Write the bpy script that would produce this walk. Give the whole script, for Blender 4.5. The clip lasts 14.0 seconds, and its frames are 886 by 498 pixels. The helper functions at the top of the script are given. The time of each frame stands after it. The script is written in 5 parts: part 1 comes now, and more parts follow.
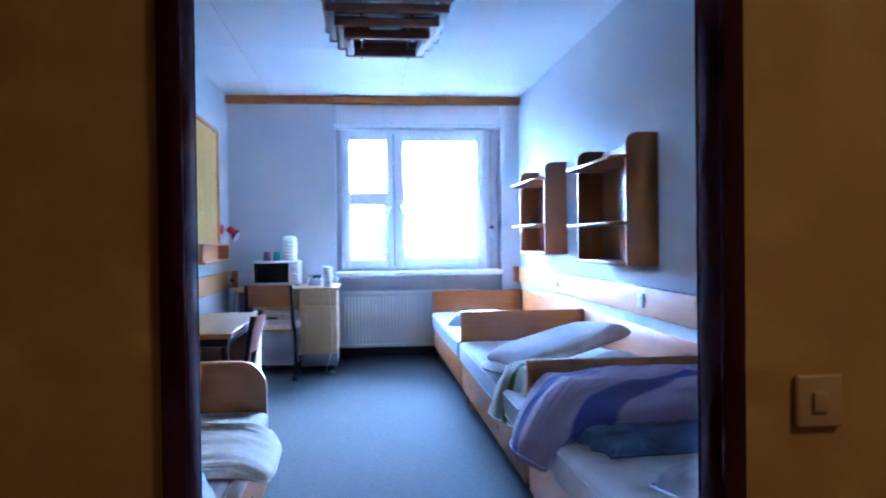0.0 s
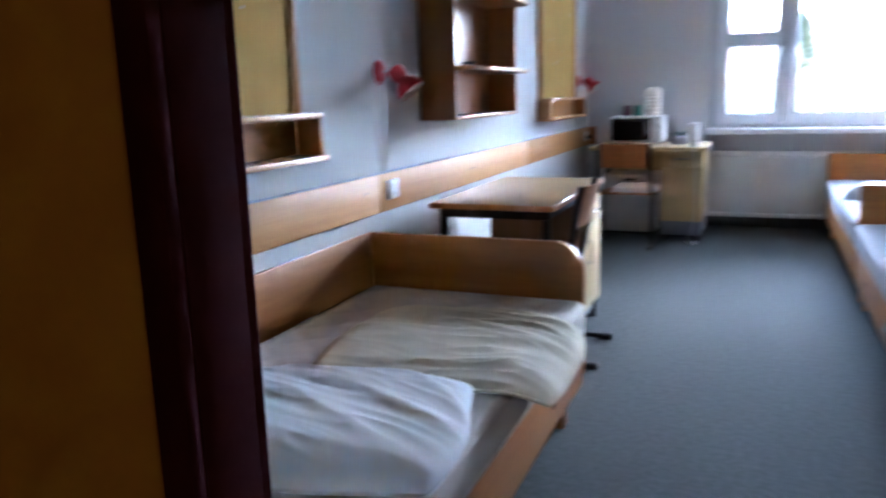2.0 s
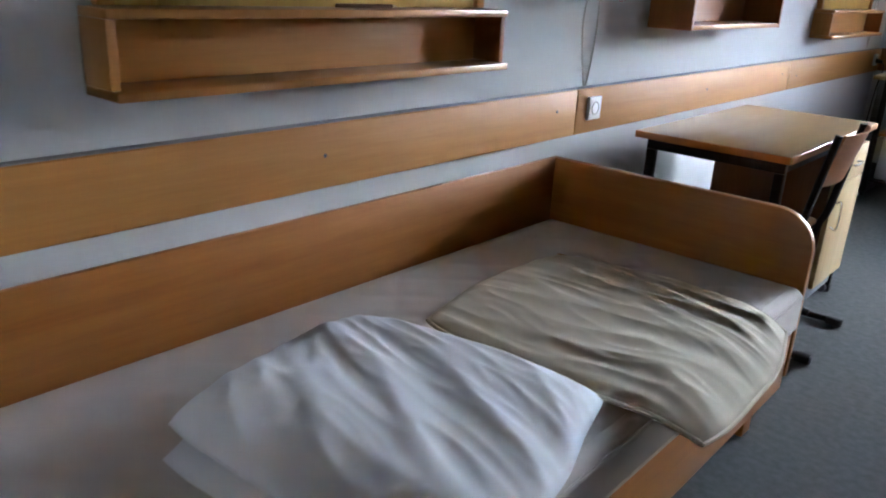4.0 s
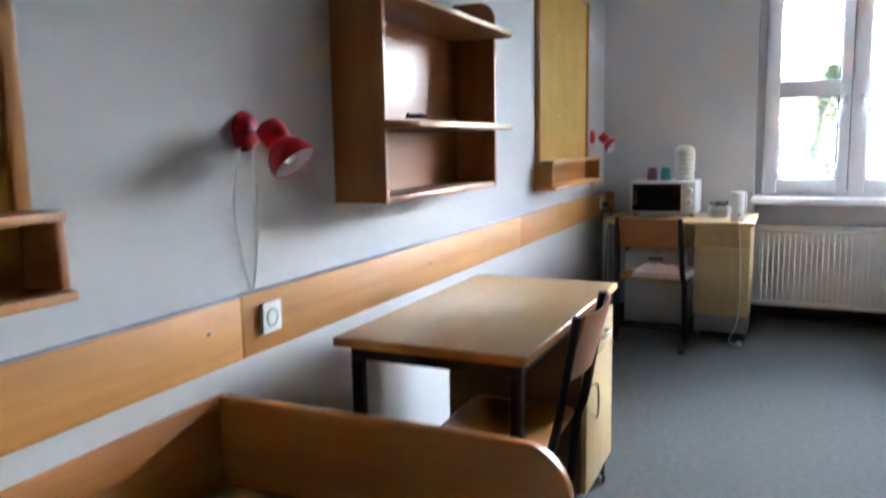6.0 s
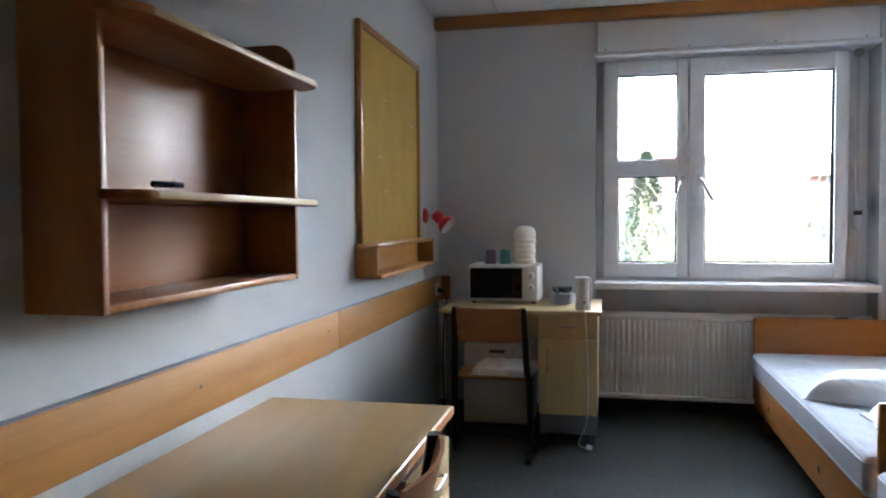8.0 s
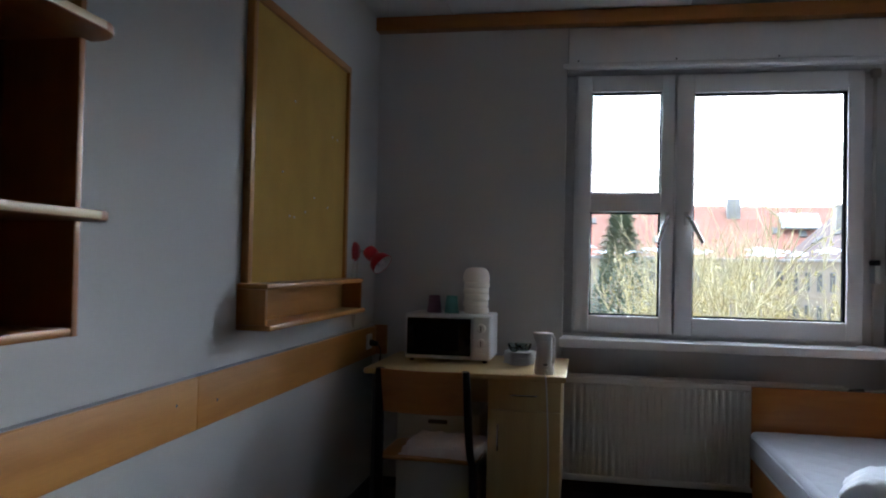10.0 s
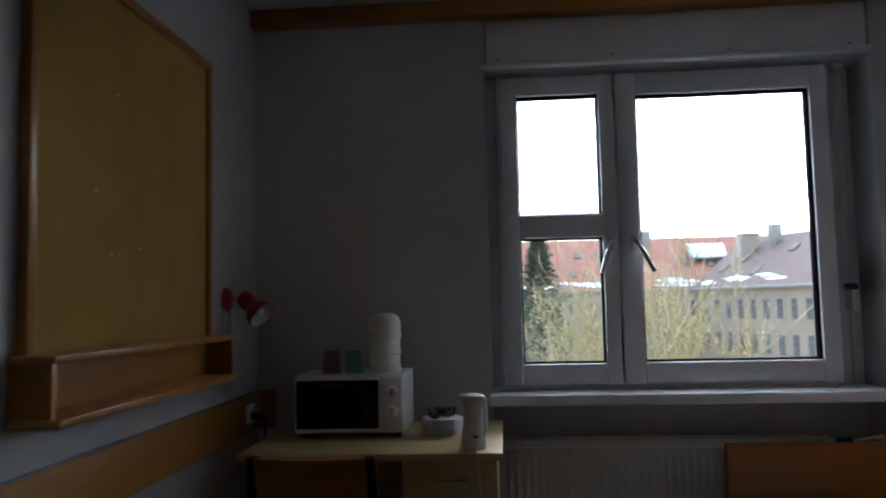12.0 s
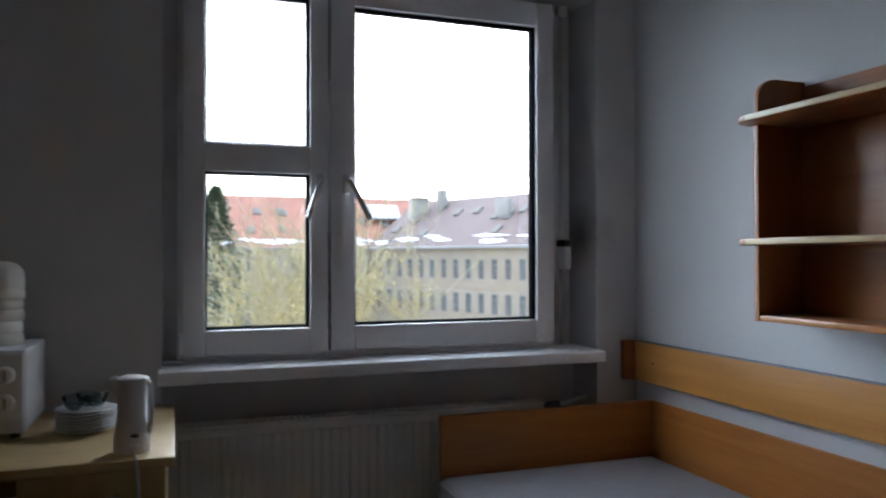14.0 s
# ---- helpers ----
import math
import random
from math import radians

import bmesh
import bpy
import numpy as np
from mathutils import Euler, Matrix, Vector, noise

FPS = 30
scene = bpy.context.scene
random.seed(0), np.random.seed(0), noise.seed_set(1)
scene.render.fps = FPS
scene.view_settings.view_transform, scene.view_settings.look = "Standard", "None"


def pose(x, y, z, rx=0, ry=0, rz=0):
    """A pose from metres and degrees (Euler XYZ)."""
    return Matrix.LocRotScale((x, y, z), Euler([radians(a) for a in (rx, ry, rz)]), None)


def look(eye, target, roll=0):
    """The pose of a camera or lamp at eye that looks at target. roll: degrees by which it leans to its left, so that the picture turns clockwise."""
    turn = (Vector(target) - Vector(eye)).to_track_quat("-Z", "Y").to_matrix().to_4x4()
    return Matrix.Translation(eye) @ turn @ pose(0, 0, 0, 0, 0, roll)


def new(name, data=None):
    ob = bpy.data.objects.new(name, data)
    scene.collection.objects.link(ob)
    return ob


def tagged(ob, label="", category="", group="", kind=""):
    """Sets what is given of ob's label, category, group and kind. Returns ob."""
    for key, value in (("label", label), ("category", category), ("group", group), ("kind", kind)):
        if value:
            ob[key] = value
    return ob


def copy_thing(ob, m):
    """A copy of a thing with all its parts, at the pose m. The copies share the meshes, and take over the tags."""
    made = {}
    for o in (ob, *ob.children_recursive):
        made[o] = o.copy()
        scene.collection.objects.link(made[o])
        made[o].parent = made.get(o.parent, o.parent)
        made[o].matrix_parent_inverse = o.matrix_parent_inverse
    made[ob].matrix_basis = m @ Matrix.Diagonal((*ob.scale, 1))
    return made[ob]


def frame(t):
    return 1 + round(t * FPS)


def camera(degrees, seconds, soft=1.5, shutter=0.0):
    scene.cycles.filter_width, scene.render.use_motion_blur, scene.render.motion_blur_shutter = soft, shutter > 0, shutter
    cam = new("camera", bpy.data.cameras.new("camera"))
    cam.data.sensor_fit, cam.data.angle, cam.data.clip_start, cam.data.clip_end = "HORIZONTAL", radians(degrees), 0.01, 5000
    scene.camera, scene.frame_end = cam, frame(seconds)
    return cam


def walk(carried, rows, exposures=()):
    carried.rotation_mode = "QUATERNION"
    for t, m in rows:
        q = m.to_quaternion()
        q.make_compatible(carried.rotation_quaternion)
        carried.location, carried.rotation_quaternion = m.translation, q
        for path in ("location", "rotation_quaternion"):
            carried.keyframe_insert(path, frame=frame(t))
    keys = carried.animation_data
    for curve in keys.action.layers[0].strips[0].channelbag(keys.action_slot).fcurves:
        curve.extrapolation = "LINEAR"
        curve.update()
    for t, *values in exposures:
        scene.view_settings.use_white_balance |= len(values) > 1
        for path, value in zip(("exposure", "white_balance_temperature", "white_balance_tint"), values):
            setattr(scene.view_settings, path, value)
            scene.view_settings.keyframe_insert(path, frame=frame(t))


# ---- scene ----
cam = camera(61.0, 14.0, 2.0, 0.5)
PATH = [
    (0, (1.305, -7.462, 1.165), (1.513, -5.473, 1.141), -0.7),
    (0.5, (1.394, -7.355, 1.153), (1.409, -5.356, 1.114), 0.2),
    (1, (1.452, -7.195, 1.18), (1.275, -5.208, 1.036), -1.2),
    (1.5, (1.472, -7.044, 1.19), (1.033, -5.102, 1.0), -1.5),
    (2, (1.445, -6.862, 1.194), (0.683, -5.056, 0.796), -1.6),
    (2.2, (1.436, -6.791, 1.214), (0.507, -5.074, 0.778), -0.3),
    (4.5, (1.378, -6.175, 1.228), (0.143, -4.762, 0.537), 2.8),
    (5, (1.319, -5.891, 1.218), (0.238, -4.26, 0.802), 1.8),
    (5.5, (1.271, -5.735, 1.23), (0.39, -3.978, 0.858), -1.3),
    (6, (1.241, -5.589, 1.253), (0.416, -3.788, 0.979), -1.0),
    (6.5, (1.251, -5.423, 1.265), (0.471, -3.582, 1.191), -1.1),
    (7, (1.244, -5.272, 1.262), (0.554, -3.398, 1.159), -2.0),
    (7.5, (1.179, -5.053, 1.282), (0.689, -3.115, 1.255), -1.3),
    (8, (1.114, -4.908, 1.264), (0.684, -2.957, 1.186), -0.4),
    (8.5, (1.125, -4.693, 1.269), (0.693, -2.742, 1.211), 0.8),
    (9, (1.161, -4.467, 1.274), (0.783, -2.503, 1.23), -0.8),
    (9.2, (1.151, -4.374, 1.269), (0.753, -2.414, 1.251), 0.4),
    (11.5, (1.126, -3.48, 1.222), (0.863, -1.5, 1.315), -0.1),
    (12, (1.086, -3.277, 1.252), (0.933, -1.288, 1.398), -1.3),
    (12.5, (1.067, -3.123, 1.242), (1.071, -1.125, 1.317), -2.3),
    (13, (1.101, -2.968, 1.233), (1.354, -0.985, 1.292), -1.7),
    (13.5, (1.108, -2.798, 1.233), (1.583, -0.857, 1.309), -2.4),
    (14, (1.071, -2.654, 1.231), (1.745, -0.771, 1.253), -0.1),
]
EXPOSURE = [
    (0.0, 7.35, 3750, 13), (0.5, 7.2, 3850, 13), (1.0, 7.05, 4050, 13), (1.5, 6.85, 4500, 12), (2.2, 6.75, 4900, 11), (4.5, 6.5, 5450, 10),
    (5.0, 6.85, 5500, 10), (5.5, 6.85, 5550, 8), (6.5, 6.75, 5600, 8), (7.5, 6.25, 5600, 6), (9.0, 5.3, 5750, 7), (11.5, 3.6, 5750, 8),
    (12.5, 3.62, 5750, 8), (13.2, 4.28, 5750, 8), (14.0, 3.92, 5750, 8),
]
walk(cam, [(t, look(eye, target, roll)) for t, eye, target, roll in PATH], EXPOSURE)

# ---- world and light ----
world = bpy.data.worlds.new("world")
scene.world = world
world.use_nodes = True
wn = world.node_tree
bg = wn.nodes["Background"]
sky = wn.nodes.new("ShaderNodeTexSky")
sky.sky_type = "NISHITA"
sky.sun_disc = False
sky.sun_elevation = radians(27)
sky.sun_rotation = radians(20)
sky.air_density, sky.dust_density, sky.ozone_density = 1.0, 1.0, 1.5
wn.links.new(sky.outputs[0], bg.inputs[0])
bg.inputs[1].default_value = 0.05

sun = new("sun", bpy.data.lights.new("sun", "SUN"))
sun.data.energy, sun.data.angle, sun.data.color = 2.45, radians(148), (0.905, 0.947, 1.0)
sun.matrix_world = look((13.7, 37.6, 20), (0, 0, 0))

# corridor ceiling lamp, warm and dim
hall = new("hall_light", bpy.data.lights.new("hall_light", "AREA"))
hall.data.energy, hall.data.size, hall.data.color = 0.068, 0.5, (1.0, 0.58, 0.2)
hall.matrix_world = look((2.6, -7.8, 2.5), (2.6, -7.8, 0))

# ---- materials ----
MATS = {}


def mat_base(name, colour, rough, metal=0.0, var=0.08, scale=6.0, fine=120.0, bump=0.05, stretch=(1, 1, 1), spec=0.5):
    """Principled surface with broad stains and fine grain."""
    m = bpy.data.materials.new(name)
    m.use_nodes = True
    nt = m.node_tree
    b = nt.nodes["Principled BSDF"]
    tc = nt.nodes.new("ShaderNodeTexCoord")
    mp = nt.nodes.new("ShaderNodeMapping")
    mp.inputs["Scale"].default_value = stretch
    nt.links.new(tc.outputs["Object"], mp.inputs[0])
    n1 = nt.nodes.new("ShaderNodeTexNoise")
    n1.inputs["Scale"].default_value, n1.inputs["Detail"].default_value = scale, 5
    n2 = nt.nodes.new("ShaderNodeTexNoise")
    n2.inputs["Scale"].default_value, n2.inputs["Detail"].default_value = fine, 3
    for n in (n1, n2):
        nt.links.new(mp.outputs[0], n.inputs["Vector"])
    mixf = nt.nodes.new("ShaderNodeMath")
    mixf.operation = "MULTIPLY_ADD"
    mixf.inputs[1].default_value = 0.45
    nt.links.new(n2.outputs[0], mixf.inputs[0])
    nt.links.new(n1.outputs[0], mixf.inputs[2])
    ramp = nt.nodes.new("ShaderNodeValToRGB")
    ramp.color_ramp.elements[0].position, ramp.color_ramp.elements[1].position = 0.45, 1.0
    ramp.color_ramp.elements[0].color = (*[c * (1 - var) for c in colour], 1)
    ramp.color_ramp.elements[1].color = (*[min(1, c * (1 + var)) for c in colour], 1)
    nt.links.new(mixf.outputs[0], ramp.inputs[0])
    nt.links.new(ramp.outputs[0], b.inputs["Base Color"])
    b.inputs["Roughness"].default_value, b.inputs["Metallic"].default_value = rough, metal
    b.inputs["Specular IOR Level"].default_value = spec
    if bump:
        bp = nt.nodes.new("ShaderNodeBump")
        bp.inputs["Strength"].default_value, bp.inputs["Distance"].default_value = bump, 0.004
        nt.links.new(mixf.outputs[0], bp.inputs["Height"])
        nt.links.new(bp.outputs[0], b.inputs["Normal"])
    MATS[name] = m
    return m


def mat_wood(name, light, dark, axis, rough=0.35, grain=1.0, coat=0.25, coat_rough=0.16):
    """Varnished wood: stretched grain along an axis, slow colour drift, pores."""
    m = bpy.data.materials.new(name)
    m.use_nodes = True
    nt = m.node_tree
    b = nt.nodes["Principled BSDF"]
    tc = nt.nodes.new("ShaderNodeTexCoord")
    info = nt.nodes.new("ShaderNodeObjectInfo")
    shift = nt.nodes.new("ShaderNodeVectorMath")
    shift.operation = "ADD"
    sc = nt.nodes.new("ShaderNodeMath")
    sc.operation = "MULTIPLY"
    sc.inputs[1].default_value = 37.0
    nt.links.new(info.outputs["Random"], sc.inputs[0])
    nt.links.new(tc.outputs["Object"], shift.inputs[0])
    nt.links.new(sc.outputs[0], shift.inputs[1])
    mp = nt.nodes.new("ShaderNodeMapping")
    s = [14.0, 14.0, 14.0]
    s["xyz".index(axis)] = 0.9
    mp.inputs["Scale"].default_value = s
    nt.links.new(shift.outputs[0], mp.inputs[0])
    n1 = nt.nodes.new("ShaderNodeTexNoise")
    n1.inputs["Scale"].default_value, n1.inputs["Detail"].default_value, n1.inputs["Distortion"].default_value = 1.0 * grain, 6, 0.6
    nt.links.new(mp.outputs[0], n1.inputs["Vector"])
    n2 = nt.nodes.new("ShaderNodeTexNoise")
    n2.inputs["Scale"].default_value, n2.inputs["Detail"].default_value = 9.0, 3
    nt.links.new(mp.outputs[0], n2.inputs["Vector"])
    add = nt.nodes.new("ShaderNodeMath")
    add.operation = "MULTIPLY_ADD"
    add.inputs[1].default_value = 0.35
    nt.links.new(n2.outputs[0], add.inputs[0])
    nt.links.new(n1.outputs[0], add.inputs[2])
    ramp = nt.nodes.new("ShaderNodeValToRGB")
    ramp.color_ramp.elements[0].position, ramp.color_ramp.elements[1].position = 0.4, 0.9
    ramp.color_ramp.elements[0].color, ramp.color_ramp.elements[1].color = (*dark, 1), (*light, 1)
    nt.links.new(add.outputs[0], ramp.inputs[0])
    nt.links.new(ramp.outputs[0], b.inputs["Base Color"])
    b.inputs["Roughness"].default_value = rough
    b.inputs["Coat Weight"].default_value, b.inputs["Coat Roughness"].default_value = coat, coat_rough
    b.inputs["Specular IOR Level"].default_value = 0.3
    bp = nt.nodes.new("ShaderNodeBump")
    bp.inputs["Strength"].default_value, bp.inputs["Distance"].default_value = 0.08, 0.001
    nt.links.new(n2.outputs[0], bp.inputs["Height"])
    nt.links.new(bp.outputs[0], b.inputs["Normal"])
    MATS[name] = m
    return m


BEECH_L, BEECH_D = (0.46, 0.21, 0.052), (0.33, 0.135, 0.028)
for ax in "xyz":
    mat_wood("beech_" + ax, BEECH_L, BEECH_D, ax, 0.38)
    mat_wood("shelf_" + ax, (0.35, 0.138, 0.036), (0.25, 0.09, 0.022), ax, 0.42, coat=0.16, coat_rough=0.3)
    mat_wood("bed_" + ax, (0.42, 0.168, 0.034), (0.30, 0.108, 0.02), ax, 0.4)
    mat_wood("pale_" + ax, (0.52, 0.385, 0.19), (0.43, 0.31, 0.145), ax, 0.45, coat=0.1)
    mat_wood("rail_" + ax, (0.53, 0.25, 0.058), (0.41, 0.175, 0.034), ax, 0.5, coat=0.08, coat_rough=0.35)
    mat_wood("lampwood_" + ax, (0.25, 0.10, 0.05), (0.12, 0.045, 0.025), ax, 0.45)
mat_wood("desktop", (0.33, 0.21, 0.085), (0.27, 0.165, 0.06), "y", 0.34, coat=0.5, coat_rough=0.16)
mat_wood("cabside", (0.13, 0.062, 0.028), (0.09, 0.04, 0.018), "z", 0.4)
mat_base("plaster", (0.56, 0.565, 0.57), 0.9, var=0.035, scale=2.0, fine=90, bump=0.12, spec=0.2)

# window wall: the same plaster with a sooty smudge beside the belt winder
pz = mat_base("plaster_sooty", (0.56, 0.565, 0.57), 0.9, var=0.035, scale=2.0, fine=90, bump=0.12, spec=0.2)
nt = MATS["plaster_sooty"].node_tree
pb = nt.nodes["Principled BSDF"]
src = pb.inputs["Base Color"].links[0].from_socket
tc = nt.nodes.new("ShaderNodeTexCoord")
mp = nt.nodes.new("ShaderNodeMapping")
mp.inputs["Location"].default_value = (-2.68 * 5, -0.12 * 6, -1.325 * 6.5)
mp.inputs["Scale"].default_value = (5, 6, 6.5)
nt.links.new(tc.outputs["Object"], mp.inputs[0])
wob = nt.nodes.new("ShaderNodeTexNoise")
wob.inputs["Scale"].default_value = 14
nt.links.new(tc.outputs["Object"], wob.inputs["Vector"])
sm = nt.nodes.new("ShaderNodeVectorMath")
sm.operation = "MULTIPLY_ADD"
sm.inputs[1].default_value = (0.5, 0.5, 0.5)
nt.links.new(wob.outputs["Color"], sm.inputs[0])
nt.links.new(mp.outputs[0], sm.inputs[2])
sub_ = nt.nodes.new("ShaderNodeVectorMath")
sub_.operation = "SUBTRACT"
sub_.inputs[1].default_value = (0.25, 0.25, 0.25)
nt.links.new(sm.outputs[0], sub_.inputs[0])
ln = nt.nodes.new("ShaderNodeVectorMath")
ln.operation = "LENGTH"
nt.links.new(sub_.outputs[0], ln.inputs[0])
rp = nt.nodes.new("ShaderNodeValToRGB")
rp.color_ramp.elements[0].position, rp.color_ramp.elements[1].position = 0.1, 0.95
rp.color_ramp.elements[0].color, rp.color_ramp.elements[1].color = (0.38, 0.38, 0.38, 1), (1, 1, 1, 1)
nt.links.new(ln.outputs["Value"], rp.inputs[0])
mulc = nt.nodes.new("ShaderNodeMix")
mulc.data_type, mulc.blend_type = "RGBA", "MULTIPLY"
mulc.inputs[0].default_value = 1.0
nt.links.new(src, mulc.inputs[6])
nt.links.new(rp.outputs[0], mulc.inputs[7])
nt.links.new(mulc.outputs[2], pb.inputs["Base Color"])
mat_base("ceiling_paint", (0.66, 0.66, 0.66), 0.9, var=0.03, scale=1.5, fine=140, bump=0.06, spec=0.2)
mat_base("hall_paint", (0.532, 0.309, 0.028), 0.75, var=0.08, scale=3, fine=80, bump=0.1, spec=0.3)
mat_base("door_paint", (0.045, 0.009, 0.012), 0.9, var=0.2, scale=9, fine=60, bump=0.05, spec=0.02)
mat_base("niche_grey", (0.50, 0.50, 0.51), 0.85, var=0.08, scale=4, fine=90, bump=0.1, spec=0.2)
mat_base("lino", (0.076, 0.081, 0.079), 0.9, var=0.22, scale=38, fine=300, bump=0.03, spec=0.05)
mat_base("skirting_dark", (0.025, 0.024, 0.024), 0.5, var=0.3)
mat_base("pvc", (0.74, 0.74, 0.75), 0.35, var=0.03, scale=5, fine=60, bump=0.01)
mat_base("gasket", (0.008, 0.008, 0.009), 0.9, spec=0.0)
mat_base("sill_white", (0.80, 0.80, 0.82), 0.65, var=0.04, scale=6, fine=80, bump=0.02)
mat_base("enamel", (0.70, 0.69, 0.66), 0.4, var=0.04, scale=5, fine=90, bump=0.02)
mat_base("black_steel", (0.010, 0.008, 0.008), 0.5, 0.0, spec=0.25, var=0.3, scale=20, fine=160, bump=0.03)
mat_base("chrome", (0.75, 0.75, 0.76), 0.22, 1.0, var=0.05)
mat_base("alu", (0.60, 0.60, 0.60), 0.35, 1.0, var=0.05)
mat_base("red_enamel", (0.42, 0.012, 0.02), 0.3, var=0.1, scale=14, fine=80, bump=0.01)
mat_base("lamp_inside", (0.62, 0.62, 0.62), 0.45, 0.3)
mat_base("cork", (0.52, 0.335, 0.095), 0.9, var=0.10, scale=5, fine=260, bump=0.15, spec=0.1)
mat_base("white_plastic", (0.72, 0.72, 0.73), 0.4, var=0.03, scale=8, fine=100, bump=0.01)
mat_base("switch_plastic", (0.60, 0.38, 0.12), 0.4, var=0.06)
mat_base("dark_glass", (0.006, 0.006, 0.008), 0.08, var=0.1, bump=0, spec=0.3)
mat_base("mw_window", (0.006, 0.006, 0.007), 0.5, var=0.2, spec=0.1)
mat_base("socket_recess_shade", (0.42, 0.42, 0.41), 0.5, var=0.05)
mat_base("dark_grey", (0.07, 0.07, 0.075), 0.5, var=0.2)
mat_base("plinth_grey", (0.16, 0.17, 0.19), 0.6, var=0.1)
mat_base("porcelain", (0.70, 0.70, 0.70), 0.25, var=0.04, bump=0)
mat_base("bowl_cream", (0.80, 0.76, 0.68), 0.5, var=0.05, bump=0.01)
mat_base("cup_purple", (0.20, 0.10, 0.17), 0.45, var=0.1, bump=0.01)
mat_base("cup_teal", (0.08, 0.27, 0.26), 0.45, var=0.1, bump=0.01)
mat_base("cord_white", (0.55, 0.54, 0.52), 0.5)
mat_base("strip_grey", (0.24, 0.24, 0.25), 0.9, var=0.2)
mat_base("rubber", (0.015, 0.015, 0.015), 0.7)
mat_base("ticking", (0.52, 0.475, 0.44), 0.95, var=0.06, scale=7, fine=500, bump=0.12, spec=0.1)
mat_base("ticking_white", (0.40, 0.41, 0.45), 0.95, var=0.05, scale=7, fine=500, bump=0.12, spec=0.1)
mat_base("linen_white", (0.64, 0.65, 0.69), 0.95, var=0.04, scale=8, fine=420, bump=0.15, spec=0.1)
mat_base("pillow_white", (0.78, 0.79, 0.82), 0.95, var=0.03, scale=8, fine=420, bump=0.12, spec=0.1)
mat_base("ochre_cloth", (0.30, 0.17, 0.035), 0.95, var=0.15, scale=20, fine=300, bump=0.1, spec=0.1)
mat_base("linen_cream", (0.60, 0.55, 0.44), 0.95, var=0.08, scale=8, fine=420, bump=0.15, spec=0.1)
mat_base("towel", (0.70, 0.66, 0.66), 1.0, var=0.07, scale=12, fine=350, bump=0.4, spec=0.1)
mat_base("blue_fabric", (0.115, 0.145, 0.235), 0.95, var=0.35, scale=14, fine=300, bump=0.15, spec=0.1)
mat_base("facade", (0.346, 0.259, 0.179), 0.9, var=0.10, scale=0.6, fine=6, bump=0.02)
mat_base("roof_brown", (0.09, 0.055, 0.043), 0.85, var=0.25, scale=0.8, fine=9, bump=0.1)
mat_base("roof_red", (0.229, 0.088, 0.052), 0.85, var=0.22, scale=0.8, fine=9, bump=0.1)
mat_base("snow", (0.648, 0.669, 0.702), 0.7, var=0.03, scale=2, fine=20)
mat_base("snow_glass", (0.378, 0.432, 0.468), 0.3, var=0.15, scale=0.6, fine=6)
mat_base("cornice", (0.27, 0.237, 0.206), 0.7, var=0.12, scale=1, fine=10)
mat_base("far_pane", (0.13, 0.116, 0.1), 0.8, spec=0.1, var=0.3, scale=0.4, fine=2)
mat_base("chimney_render", (0.299, 0.259, 0.219), 0.9, var=0.2, scale=1.5, fine=14)
mat_base("ground_bounce", (0.187, 0.178, 0.15), 1.0, var=0.4, scale=0.2, fine=8)
mat_base("bark", (0.27, 0.216, 0.141), 0.9, var=0.3, scale=2, fine=25)
mat_base("spring_twig", (0.33, 0.275, 0.15), 0.85, var=0.3, scale=1.5, fine=20, bump=0)
mat_base("spring_leaf", (0.36, 0.28, 0.09), 0.8, var=0.3, scale=0.5, fine=5, bump=0)
mat_base("conifer", (0.10, 0.12, 0.07), 0.85, var=0.4, scale=0.8, fine=6, bump=0)


def mat_stripes(name, base, stripe):
    """Lavender cotton with broad woven stripes."""
    m = mat_base(name, base, 0.95, var=0.1, scale=6, fine=420, bump=0.15, spec=0.1)
    nt = m.node_tree
    b = nt.nodes["Principled BSDF"]
    old = b.inputs["Base Color"].links[0].from_socket
    tc = nt.nodes.new("ShaderNodeTexCoord")
    mp = nt.nodes.new("ShaderNodeMapping")
    mp.inputs["Rotation"].default_value = (0, 0, 1.25)
    nt.links.new(tc.outputs["Object"], mp.inputs[0])
    w = nt.nodes.new("ShaderNodeTexWave")
    w.bands_direction = "X"
    w.inputs["Scale"].default_value, w.inputs["Distortion"].default_value, w.inputs["Detail"].default_value = 1.0, 1.2, 1
    nt.links.new(mp.outputs[0], w.inputs["Vector"])
    r = nt.nodes.new("ShaderNodeValToRGB")
    r.color_ramp.elements[0].position, r.color_ramp.elements[1].position = 0.89, 0.93
    nt.links.new(w.outputs[0], r.inputs[0])
    mx = nt.nodes.new("ShaderNodeMix")
    mx.data_type = "RGBA"
    nt.links.new(r.outputs[0], mx.inputs[0])
    nt.links.new(old, mx.inputs[6])
    mx.inputs[7].default_value = (*stripe, 1)
    nt.links.new(mx.outputs[2], b.inputs["Base Color"])
    return m


mat_stripes("lavender", (0.30, 0.245, 0.33), (0.085, 0.085, 0.25))
mat_stripes("green_print", (0.42, 0.43, 0.35), (0.115, 0.16, 0.05))


